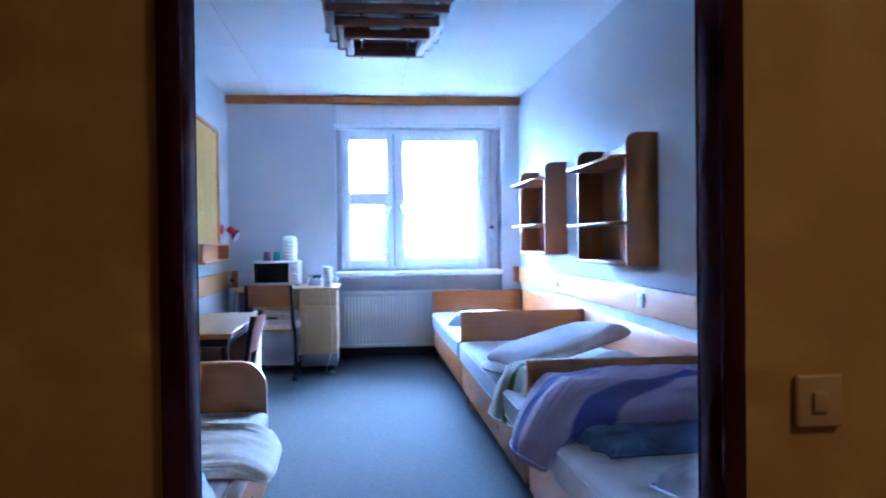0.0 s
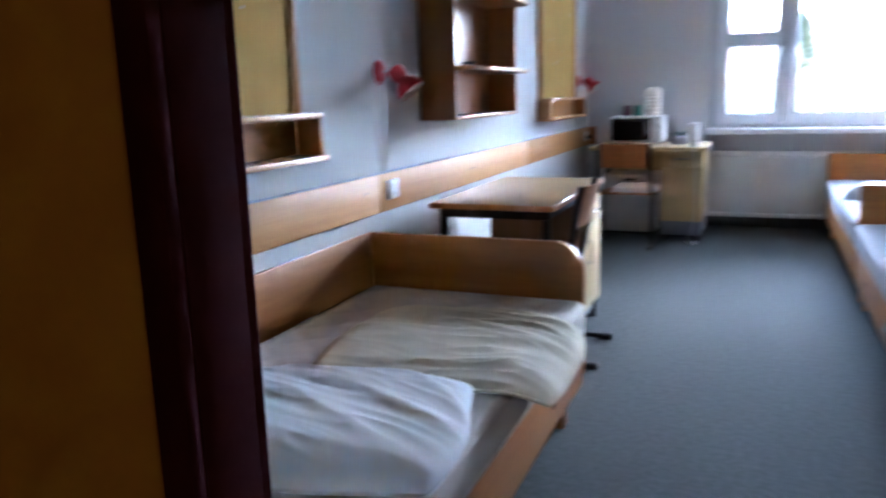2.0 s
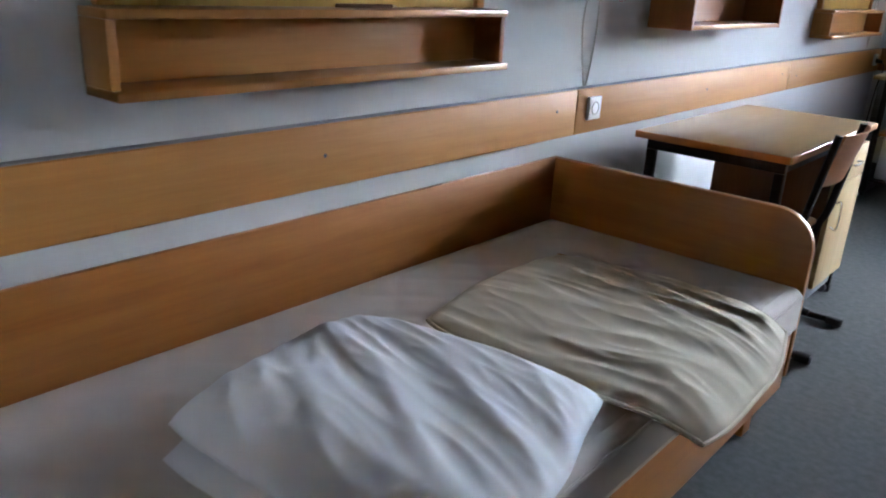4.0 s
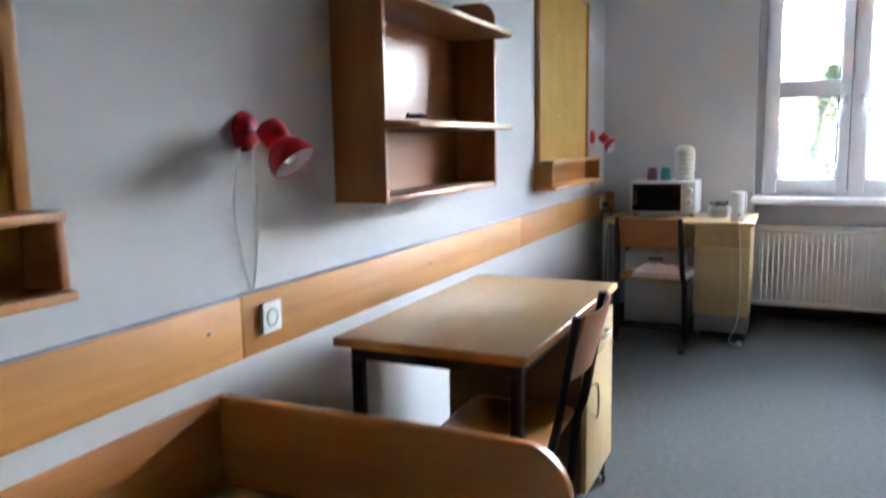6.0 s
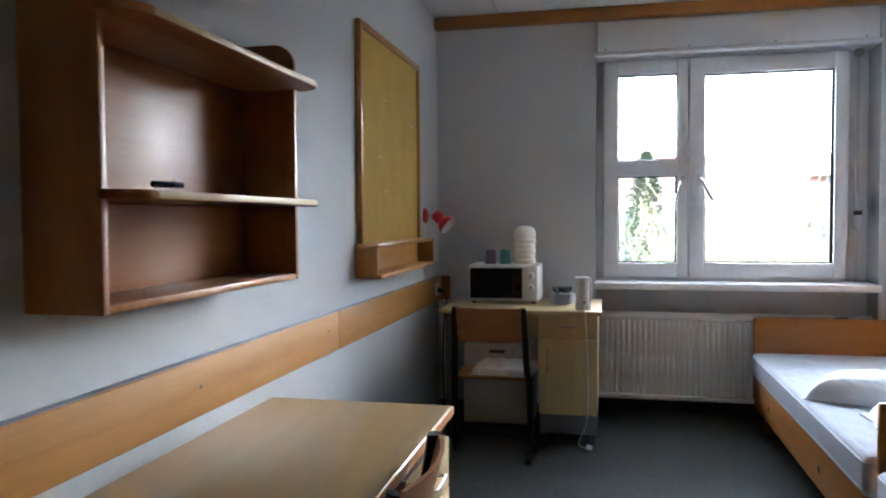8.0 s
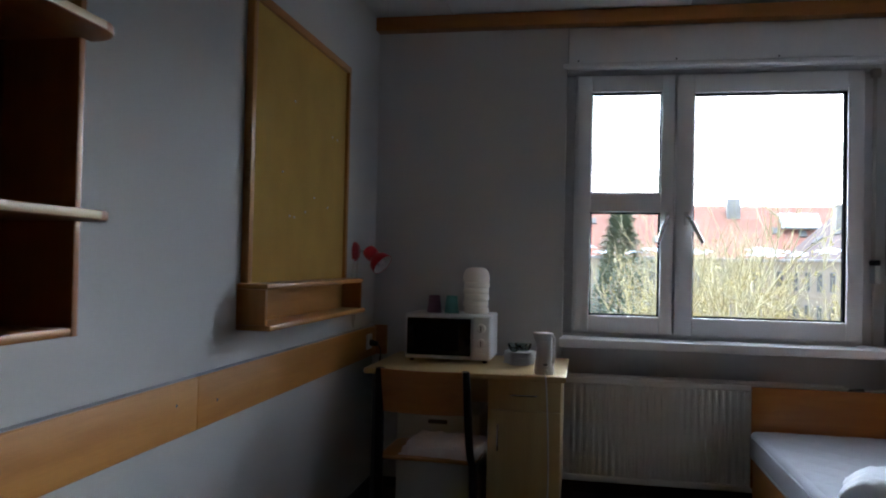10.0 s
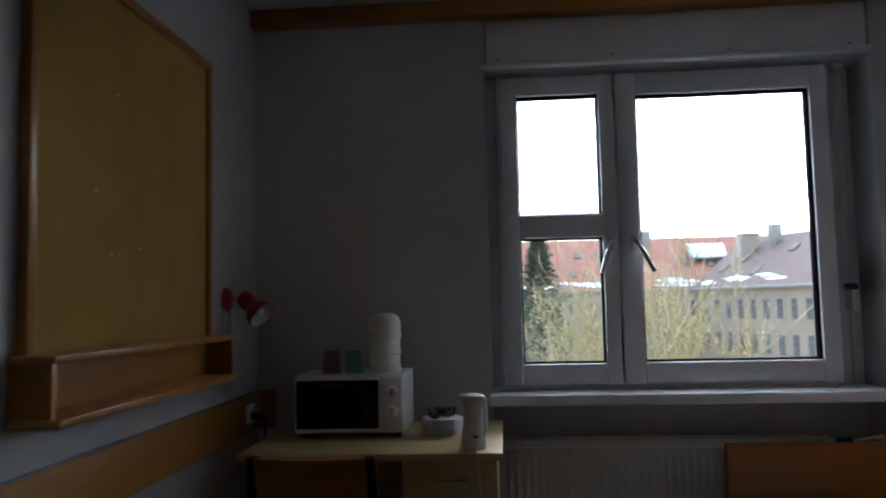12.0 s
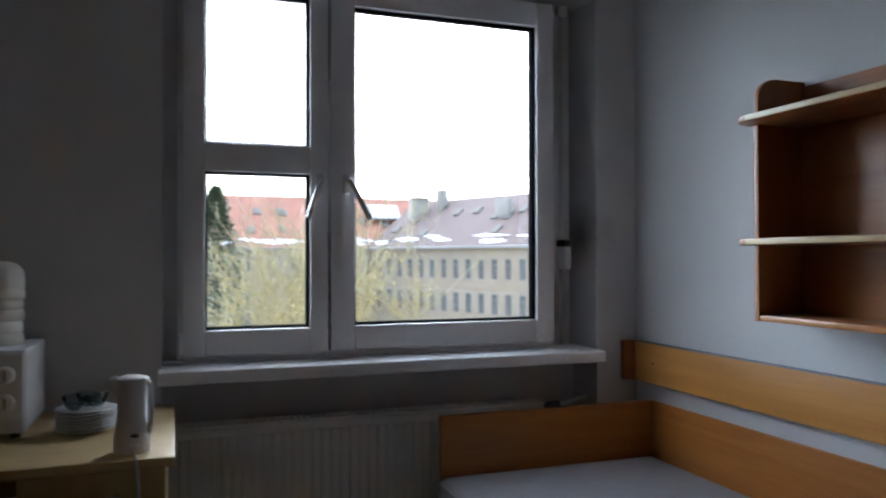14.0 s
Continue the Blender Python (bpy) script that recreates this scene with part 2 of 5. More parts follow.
def mat_glass(name, tint, gloss=0.0):
    m = bpy.data.materials.new(name)
    m.use_nodes = True
    nt = m.node_tree
    out = nt.nodes["Material Output"]
    nt.nodes.remove(nt.nodes["Principled BSDF"])
    tr = nt.nodes.new("ShaderNodeBsdfTransparent")
    tr.inputs[0].default_value = (*tint, 1)
    gl = nt.nodes.new("ShaderNodeBsdfGlossy")
    gl.inputs["Roughness"].default_value = gloss
    fr = nt.nodes.new("ShaderNodeFresnel")
    fr.inputs[0].default_value = 1.5
    mx = nt.nodes.new("ShaderNodeMixShader")
    nt.links.new(fr.outputs[0], mx.inputs[0])
    nt.links.new(tr.outputs[0], mx.inputs[1])
    nt.links.new(gl.outputs[0], mx.inputs[2])
    nt.links.new(mx.outputs[0], out.inputs[0])
    MATS[name] = m
    return m


mat_glass("pane_glass", (0.97, 0.98, 0.98))
mat_glass("bowl_glass", (0.80, 0.88, 0.88), 0.05)

# ---- mesh helpers ----


def box_into(bm, lo, hi, bev=0.0, seg=2):
    sub = bmesh.new()
    bmesh.ops.create_cube(sub, size=1.0)
    c = [(a + b) / 2 for a, b in zip(lo, hi)]
    s = [abs(b - a) for a, b in zip(lo, hi)]
    for v in sub.verts:
        v.co = Vector([c[i] + v.co[i] * s[i] for i in range(3)])
    if bev:
        bmesh.ops.bevel(sub, geom=sub.edges[:], offset=min(bev, min(s) * 0.45), segments=seg, profile=0.5, affect="EDGES")
    merge(bm, sub)
    return bm


def merge(bm, sub):
    me = bpy.data.meshes.new("tmp")
    sub.to_mesh(me)
    sub.free()
    bm.from_mesh(me)
    bpy.data.meshes.remove(me)


def box(lo, hi, bev=0.003, seg=2):
    return box_into(bmesh.new(), lo, hi, bev, seg)


def tube_into(bm, pts, r, n=10, closed=False, flat=1.0):
    """Sweep a round section along points; r may be a list."""
    pts = [Vector(p) for p in pts]
    rings = []
    up = Vector((0, 0, 1))
    last = None
    for i, p in enumerate(pts):
        a = pts[max(0, i - 1)]
        b = pts[min(len(pts) - 1, i + 1)]
        d = (b - a).normalized()
        side = d.cross(up) if last is None else last - d * last.dot(d)
        if side.length < 1e-4:
            side = d.cross(Vector((1, 0, 0)))
        side.normalize()
        last = side
        o = d.cross(side)
        rr = r[i] if isinstance(r, (list, tuple)) else r
        rings.append([bm.verts.new(p + (side * math.cos(k * math.tau / n) + o * math.sin(k * math.tau / n) * flat) * rr) for k in range(n)])
    for a, b in zip(rings, rings[1:]):
        for k in range(n):
            bm.faces.new((a[k], a[(k + 1) % n], b[(k + 1) % n], b[k]))
    if not closed:
        bm.faces.new(rings[0][::-1])
        bm.faces.new(rings[-1])
    return bm


def tube(pts, r, n=10, flat=1.0):
    return tube_into(bmesh.new(), pts, r, n, flat=flat)


def smooth_path(pts, sub=6):
    """Catmull-Rom points through the given ones."""
    P = [Vector(p) for p in pts]
    P = [P[0] * 2 - P[1]] + P + [P[-1] * 2 - P[-2]]
    out = []
    for i in range(1, len(P) - 2):
        for k in range(sub):
            t = k / sub
            a, b, c, d = P[i - 1:i + 3]
            out.append(0.5 * (2 * b + (c - a) * t + (2 * a - 5 * b + 4 * c - d) * t * t + (3 * b - a - 3 * c + d) * t ** 3))
    out.append(P[-2])
    return out


def lathe_into(bm, prof, n=24, at=(0, 0, 0)):
    """Turn a profile of (radius, height) round z."""
    rings = []
    for r, z in prof:
        if r < 1e-5:
            rings.append([bm.verts.new((at[0], at[1], at[2] + z))])
        else:
            rings.append([bm.verts.new((at[0] + r * math.cos(k * math.tau / n), at[1] + r * math.sin(k * math.tau / n), at[2] + z)) for k in range(n)])
    for a, b in zip(rings, rings[1:]):
        for k in range(n):
            q = (k + 1) % n
            f = [a[k % len(a)], a[q % len(a)], b[q % len(b)], b[k % len(b)]]
            f = list(dict.fromkeys(f))
            if len(f) > 2:
                bm.faces.new(f)
    return bm


def lathe(prof, n=24, at=(0, 0, 0)):
    return lathe_into(bmesh.new(), prof, n, at)


def slab(outline, axis, a, b, bev=0.002):
    """Extrude a 2D outline along an axis from a to b."""
    bm = bmesh.new()

    def pt(u, v, w):
        return {"x": (w, u, v), "y": (u, w, v), "z": (u, v, w)}[axis]
    lo = [bm.verts.new(pt(u, v, a)) for u, v in outline]
    hi = [bm.verts.new(pt(u, v, b)) for u, v in outline]
    bm.faces.new(lo)
    bm.faces.new(hi[::-1])
    n = len(lo)
    for i in range(n):
        bm.faces.new((lo[i], hi[i], hi[(i + 1) % n], lo[(i + 1) % n]))
    bmesh.ops.recalc_face_normals(bm, faces=bm.faces[:])
    if bev:
        caps = [e for e in bm.edges if any(len(f.verts) == n for f in e.link_faces)]
        bmesh.ops.bevel(bm, geom=caps, offset=bev, segments=2, profile=0.5, affect="EDGES")
    return bm


def arc(cx, cy, r, a0, a1, n=7):
    return [(cx + r * math.cos(radians(a0 + (a1 - a0) * i / n)), cy + r * math.sin(radians(a0 + (a1 - a0) * i / n))) for i in range(n + 1)]


def finish(bm, me, smooth):
    bmesh.ops.recalc_face_normals(bm, faces=bm.faces[:])
    bm.to_mesh(me)
    bm.free()
    if smooth:
        me.polygons.foreach_set("use_smooth", [True] * len(me.polygons))
        me.set_sharp_from_angle(angle=radians(38))


def part(name, bm, material, parent, label="", smooth=True):
    me = bpy.data.meshes.new(name)
    finish(bm, me, smooth)
    me.materials.append(MATS[material])
    ob = new(name, me)
    ob.parent = parent
    if label:
        tagged(ob, label)
    return ob


def thing(name, m, label, category, group=""):
    ob = new(name)
    ob.empty_display_size = 0.1
    ob.matrix_world = m
    return tagged(ob, label, category, group)


def solid(name, bm, material, label, category, group="", m=None, smooth=True):
    """A thing of one mesh."""
    ob = part(name, bm, material, None, "", smooth)
    if m is not None:
        ob.matrix_world = m
    return tagged(ob, label, category, group)


def structure(name, bm, material, label, category="", smooth=True):
    return tagged(part(name, bm, material, None, "", smooth), label, category or name.split("_")[0], kind="structure")

# ---- the room ----
W, H, Y0 = 2.865, 2.585, -6.384      # width, ceiling height, inner face of the door wall
NL, NR, NT = 1.035, 2.68, 2.285     # window niche: sides and top

floor = bmesh.new()
box_into(floor, (-0.2, -9.2, -0.2), (3.9, 0.27, 0.0))
structure("floor", floor, "lino", "grey-blue speckled vinyl floor, slightly worn", "floor")

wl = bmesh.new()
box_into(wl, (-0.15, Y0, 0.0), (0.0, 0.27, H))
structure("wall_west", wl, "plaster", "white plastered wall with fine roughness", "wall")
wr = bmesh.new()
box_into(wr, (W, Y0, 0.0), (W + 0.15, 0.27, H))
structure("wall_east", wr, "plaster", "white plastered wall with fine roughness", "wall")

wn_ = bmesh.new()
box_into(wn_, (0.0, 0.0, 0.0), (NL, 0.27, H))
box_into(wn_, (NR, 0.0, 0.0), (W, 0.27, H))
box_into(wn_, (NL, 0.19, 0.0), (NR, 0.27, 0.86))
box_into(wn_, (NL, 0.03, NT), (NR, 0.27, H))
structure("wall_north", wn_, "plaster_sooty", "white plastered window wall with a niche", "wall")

# door wall: ochre towards the corridor, white towards the room
DL, DR, DT = 1.073, 1.802, 2.05
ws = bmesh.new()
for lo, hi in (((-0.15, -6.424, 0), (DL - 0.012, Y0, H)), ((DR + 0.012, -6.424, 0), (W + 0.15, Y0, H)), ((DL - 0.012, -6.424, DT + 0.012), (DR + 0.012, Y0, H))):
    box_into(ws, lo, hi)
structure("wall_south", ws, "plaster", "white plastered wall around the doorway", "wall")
wh = bmesh.new()
for lo, hi in (((-0.2, -6.45, 0), (DL - 0.012, -6.424, H)), ((DR + 0.012, -6.45, 0), (3.9, -6.424, H)), ((DL - 0.012, -6.45, DT + 0.012), (DR + 0.012, -6.424, H))):
    box_into(wh, lo, hi)
structure("wall_corridor", wh, "hall_paint", "ochre painted corridor wall around the doorway", "wall")
cor = bmesh.new()
box_into(cor, (-0.2, -9.2, 0), (3.9, -9.05, H))
box_into(cor, (-0.35, -9.2, 0), (-0.2, -6.424, H))
box_into(cor, (3.9, -9.2, 0), (4.05, -6.424, H))
structure("wall_corridor_back", cor, "hall_paint", "ochre painted corridor walls", "wall")

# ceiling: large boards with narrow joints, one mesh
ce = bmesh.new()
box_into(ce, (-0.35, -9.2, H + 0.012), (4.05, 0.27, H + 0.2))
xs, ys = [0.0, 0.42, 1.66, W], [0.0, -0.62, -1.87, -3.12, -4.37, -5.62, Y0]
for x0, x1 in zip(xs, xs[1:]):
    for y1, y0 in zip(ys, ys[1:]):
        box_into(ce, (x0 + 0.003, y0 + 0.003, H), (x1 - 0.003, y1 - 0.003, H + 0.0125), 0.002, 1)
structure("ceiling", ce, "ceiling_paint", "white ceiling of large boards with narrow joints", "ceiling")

cb = bmesh.new()
box_into(cb, (0.0, -0.085, 2.505), (W, -0.006, 2.578), 0.004)
structure("trim_curtain_board", cb, "bed_x", "varnished beech curtain board under the ceiling", "trim")

# steel door frame
df = thing("door_frame", pose(0, 0, 0), "dark maroon painted steel door frame of the open doorway", "door frame")
for x0, x1, n in ((DL - 0.031, DL, "jamb"), (DR, DR + 0.031, "jamb")):
    b = bmesh.new()
    box_into(b, (x0, -6.466, 0), (x1, -6.4505, DT + 0.04), 0.004)
    inner = (DL - 0.011, DL) if x0 < 1.3 else (DR, DR + 0.011)
    box_into(b, (inner[0], -6.4505, 0), (inner[1], Y0 - 0.0005, DT), 0.002)
    box_into(b, (x0, Y0 + 0.0005, 0), (x1, Y0 + 0.012, DT + 0.04), 0.004)
    part(n, b, "door_paint", df)
b = bmesh.new()
box_into(b, (DL, -6.465, DT), (DR, -6.4505, DT + 0.04), 0.004)
box_into(b, (DL - 0.011, -6.4505, DT), (DR + 0.011, Y0 - 0.0005, DT + 0.011), 0.002)
box_into(b, (DL, Y0 + 0.0005, DT), (DR, Y0 + 0.011, DT + 0.04), 0.004)
part("head", b, "door_paint", df)
df["kind"] = "structure"

sw = thing("light_switch", pose(1.944, -6.4505, 0.93), "yellowed square rocker light switch on the corridor wall", "light switch")
part("plate", box((-0.035, -0.011, -0.038), (0.035, 0, 0.038), 0.005, 3), "switch_plastic", sw)
part("rocker", box((-0.012, -0.017, -0.014), (0.012, -0.011, 0.014), 0.003), "switch_plastic", sw)

# shutter box over the window
sb = thing("shutter_box", pose(0, 0, 0), "white roller shutter box panel over the window", "shutter box")
part("cover", box((NL + 0.01, -0.012, 2.315), (NR - 0.015, 0.029, 2.50), 0.003), "pvc", sb)
part("ledge", box((NL - 0.018, -0.022, 2.288), (NR, 0.028, 2.312), 0.004), "pvc", sb)
for i in range(4):
    x = NL + 0.06 + i * 0.5
    part("screw", lathe([(0, 0.003), (0.004, 0.002), (0.005, 0)], 10), "dark_grey", sb).matrix_basis = pose(x, -0.0125, 2.325, 90)
sb["kind"] = "structure"

# window sill
si = structure("window_sill", box((NL - 0.012, -0.075, 0.817), (NR - 0.004, 0.189, 0.862), 0.006, 3), "sill_white", "white window sill board with rounded nose", "window sill")

# window
win = tagged(new("window_1"), "white plastic two-wing window with tilted handles, closed", "window", kind="structure")
FL, FR, FB, FT = 1.083, 2.54, 0.872, 2.276
fx = box((FR - 0.03, 0.2205, 0.8605), (NR - 0.0005, 0.25, NT - 0.001), 0.0)
box_into(fx, (FR - 0.03, 0.1705, 0.8605), (FR - 0.002, 0.22, NT - 0.001))
part("frame_extension", fx, "pvc", win)
part("side_cover", box((NL, 0.12, FB), (FL - 0.001, 0.17, FT), 0.002), "niche_grey", win)


def ring_frame(x0, x1, z0, z1, w, y0, y1, bev=0.005):
    b = bmesh.new()
    box_into(b, (x0, y0, z0), (x0 + w, y1, z1), bev)
    box_into(b, (x1 - w, y0, z0), (x1, y1, z1), bev)
    box_into(b, (x0 + w, y0 + 0.0005, z0), (x1 - w, y1, z0 + w), bev)
    box_into(b, (x0 + w, y0 + 0.0005, z1 - w), (x1 - w, y1, z1), bev)
    return b


# post behind the sash gap, coloured black to hold the gap's shade
part("centre_post", box((1.585, 0.1505, FB + 0.036), (1.63, 0.168, FT - 0.036), 0.002), "gasket", win)
part("window_frame", ring_frame(FL, FR, FB, FT, 0.035, 0.112, 0.17), "pvc", win)


def sash(x0, x1, z0, z1, panes, hinge):
    s = part("sash", bmesh.new(), "pvc", win)
    b = bmesh.new()
    px0, px1 = panes[0][0], panes[0][1]
    box_into(b, (x0, 0.075, z0), (px0, 0.15, z1), 0.006)
    box_into(b, (px1, 0.075, z0), (x1, 0.15, z1), 0.006)
    zs = sorted(panes, key=lambda p: p[2])
    edges = [z0] + [v for p in zs for v in (p[2], p[3])] + [z1]
    for a, c in zip(edges[0::2], edges[1::2]):
        box_into(b, (px0, 0.0755, a), (px1, 0.15, c), 0.006)
    finish(b, s.data, True)
    for p in panes:
        part("gasket", ring_frame(p[0] - 0.001, p[1] + 0.001, p[2] - 0.001, p[3] + 0.001, 0.009, 0.094, 0.14, 0.001), "gasket", s)
        g = part("pane", box((p[0] + 0.004, 0.118, p[2] + 0.004), (p[1] - 0.004, 0.124, p[3] - 0.004), 0), "pane_glass", s)
        g.visible_shadow = False
    return s


sashL = sash(1.096, 1.603, 0.887, 2.262, [(1.172, 1.537, 1.635, 2.178), (1.172, 1.537, 0.978, 1.533)], "l")
sashR = sash(1.611, 2.528, 0.887, 2.262, [(1.702, 2.452, 0.980, 2.165)], "r")


def window_handle(x, lean, owner):
    h = part("handle_plate", box((x - 0.013, 0.063, 1.465), (x + 0.013, 0.0745, 1.535), 0.004), "alu", owner)
    pts = [(x, 0.063, 1.505), (x, 0.033, 1.505), (x + 0.01 * lean, 0.025, 1.495), (x + 0.065 * lean, 0.020, 1.372)]
    part("handle", tube(smooth_path(pts, 4), 0.0105, 12), "chrome", owner, "chrome window handle")


window_handle(1.570, -0.75, sashL)
window_handle(1.668, 1.2, sashR)
for z in (0.90, 2.20):
    part("hinge", tube([(1.090, 0.068, z), (1.090, 0.068, z + 0.07)], 0.008, 8), "pvc", sashL)

for x0, x1 in ((NL + 0.001, FL + 0.03),):
    part("seal_strip", box((x0, 0.1705, FB + 0.003), (x1, 0.189, FT), 0), "pvc", win)
part("bottom_seal", box((NL + 0.001, 0.10, 0.8605), (FR - 0.031, 0.189, FB + 0.0025), 0), "pvc", win)
part("top_seal", box((NL + 0.001, 0.1705, FT + 0.0005), (FR - 0.031, 0.189, NT + 0.004), 0), "pvc", win)

# shutter belt with its winder
sbelt = thing("shutter_belt", pose(0, 0, 0), "beige roller shutter belt with white winder beside the window", "shutter belt")
part("belt", box((2.590, 0.150, 1.303), (2.610, 0.153, 2.25), 0.001), "cord_white", sbelt)
part("belt_guide", box((2.582, 0.13, 2.245), (2.624, 0.17, 2.284), 0.004), "cord_white", sbelt)
part("winder", box((2.586, 0.085, 1.182), (2.614, 0.16, 1.274), 0.007, 3), "white_plastic", sbelt)
part("winder_mouth", box((2.584, 0.090, 1.2745), (2.616, 0.165, 1.302), 0.007, 3), "rubber", sbelt)
part("lower_belt", box((2.594, 0.150, 0.864), (2.606, 0.153, 1.1815), 0.001), "cord_white", sbelt)

# dark skirting in the niche and along the window wall
sk = bmesh.new()
box_into(sk, (NL + 0.004, 0.172, 0.0), (NR - 0.004, 0.1895, 0.10), 0.003)
structure("baseboard_niche", sk, "skirting_dark", "black plastic skirting under the radiator", "baseboard")
for i, (lo, hi) in enumerate((((0.0005, -6.37, 0), (0.012, -0.001, 0.06)), ((W - 0.012, -6.37, 0), (W - 0.0005, -0.001, 0.06)), ((0.013, -0.012, 0), (NL - 0.001, -0.0005, 0.06)))):
    structure("baseboard_%d" % (i + 1), box(lo, hi, 0.003), "skirting_dark", "dark plastic skirting strip", "baseboard")

# radiator
rad = thing("radiator", pose(0, 0, 0), "white enamelled flat panel radiator under the window", "radiator")
RX0, RX1, RZ0, RZ1 = 1.05, 2.44, 0.11, 0.665
prof = []
n = int((RX1 - RX0 - 0.06) / 0.034)
x = RX0
prof.append((x, 0.012))
prof.append((x + 0.03, 0.012))
x += 0.03
for i in range(n):
    prof += [(x + 0.008, 0.012), (x + 0.012, 0.004), (x + 0.026, 0.004), (x + 0.030, 0.012)]
    x += 0.034
prof.append((RX1, 0.012))
rb = slab(prof + [(RX1, 0.03), (RX0, 0.03)], "z", RZ0 + 0.035, RZ1 - 0.045, 0.0)
part("panel", rb, "enamel", rad)
part("top_rim", box((RX0, 0.0, RZ1 - 0.045), (RX1, 0.03, RZ1 - 0.012), 0.008, 3), "enamel", rad)
part("bottom_rim", box((RX0, 0.0, RZ0), (RX1, 0.03, RZ0 + 0.035), 0.008, 3), "enamel", rad)
part("back_panel", box((RX0, 0.058, RZ0), (RX1, 0.075, RZ1 - 0.015), 0.006), "enamel", rad)
gr = bmesh.new()
box_into(gr, (RX0 - 0.004, -0.003, RZ1 - 0.012), (RX1 + 0.004, 0.012, RZ1), 0.003)
box_into(gr, (RX0 - 0.004, 0.066, RZ1 - 0.012), (RX1 + 0.004, 0.080, RZ1), 0.003)
for i in range(60):
    xx = RX0 + 0.01 + i * (RX1 - RX0 - 0.02) / 59
    box_into(gr, (xx - 0.003, 0.012, RZ1 - 0.01), (xx + 0.003, 0.066, RZ1 - 0.003))
part("top_grille", gr, "enamel", rad)
for xx in (RX0 - 0.003, RX1 + 0.0005):
    part("side_cover", box((xx, 0.006, RZ0 + 0.02), (xx + 0.0025, 0.072, RZ1 - 0.013), 0.001), "enamel", rad)
part("valve_pipe", tube(smooth_path([(RX1 + 0.003, 0.04, 0.63), (RX1 + 0.10, 0.04, 0.64), (RX1 + 0.2, 0.05, 0.655), (RX1 + 0.225, 0.07, 0.60), (RX1 + 0.225, 0.075, 0.0)], 5), 0.009, 10), "enamel", rad)
part("valve", tube([(RX1 + 0.02, 0.04, 0.632), (RX1 + 0.085, 0.04, 0.639)], 0.02, 14), "dark_grey", rad)

# ---- wall rails ----
RZ = (0.731, 0.888)


def wall_rail(y0, y1, x_wall, face, group, name="wall_rail"):
    """A beech buffer board with screw holes, one length."""
    t = thing(name, pose(0, 0, 0), "varnished beech buffer board screwed along the white wall", "wall board", group)
    a, b_ = sorted((x_wall, x_wall + 0.026 * face))
    part("board", box((a, y0 + 0.0012, RZ[0]), (b_, y1 - 0.0012, RZ[1]), 0.004, 3), "rail_y", t)
    # thin grey strip along the board's top edge
    edge = bmesh.new()
    box_into(edge, (a, y0 + 0.0012, RZ[1] + 0.0003), (b_ - 0.004 if face > 0 else b_, y1 - 0.0012, RZ[1] + 0.004), 0.0015)
    part("dust_strip", edge, "strip_grey", t)
    k = max(2, int((y1 - y0) / 0.7))
    for i in range(k):
        y = y0 + 0.12 + (y1 - y0 - 0.24) * i / (k - 1)
        z = 0.80 + 0.012 * ((i * 7) % 3)
        part("screw", lathe([(0, 0.002), (0.004, 0.0016), (0.0055, 0)], 10), "dark_grey", t).matrix_basis = pose(x_wall + 0.0261 * face, y, z, 0, 90 * face, 0)
    return t


for y0, y1 in ((-6.36, -4.139), (-4.139, -1.980), (-1.980, -0.03)):
    wall_rail(y0, y1, 0.0005, 1, "wall boards of the west wall")
for y0, y1 in ((-6.36, -4.25), (-4.25, -2.10), (-2.10, -0.029)):
    wall_rail(y0, y1, W - 0.0005, -1, "wall boards of the east wall")
for x0, x1 in ((0.0005, 0.085), (W - 0.075, W - 0.0005)):
    solid("corner_board", box((x0, -0.028, RZ[0] + 0.002), (x1, -0.0005, RZ[1] + 0.004), 0.003), "shelf_x", "short beech end board in the room corner", "wall board")


def wall_socket(m):
    s = thing("wall_socket", m, "white plastic wall socket on the beech board", "socket", "wall sockets")
    part("plate", box((-0.04, -0.012, -0.04), (0.04, 0, 0.04), 0.004, 3), "white_plastic", s)
    # insert of the white socket is greyed: the recess's shade is in its colour
    part("insert", lathe([(0, -0.012), (0.0165, -0.012), (0.019, 0.0005), (0.022, 0.0025), (0.025, 0.0)], 28), "socket_recess_shade", s).matrix_basis = pose(0, -0.0122, 0, 90)
    for dx in (-0.0095, 0.0095):
        part("hole", lathe([(0, 0.0008), (0.0028, 0.0006), (0.003, 0)], 10), "rubber", s).matrix_basis = pose(dx, -0.0005, 0, 90)
    return s


s0 = wall_socket(pose(0.0268, -4.035, 0.818, 0, 0, 90))
for x, y, rz in ((0.0268, -0.19, 90), (W - 0.0268, -3.42, -90), (W - 0.0268, -1.55, -90)):
    copy_thing(s0, pose(x, y, 0.816, 0, 0, rz))
for y in (-0.19,):
    pg = thing("power_plug", pose(0.0268, y, 0.79), "black power plug with its cable in the socket", "plug")
    part("body", tube([(0.012, 0, 0.02), (0.055, 0, 0.016)], [0.018, 0.012], 14), "rubber", pg)
    part("cable", tube(smooth_path([(0.05, 0, 0.016), (0.07, 0.0, -0.03), (0.05, 0.0, -0.2), (0.04, 0.01, -0.5), (0.05, 0.02, -0.79)], 6), 0.004, 8), "rubber", pg)


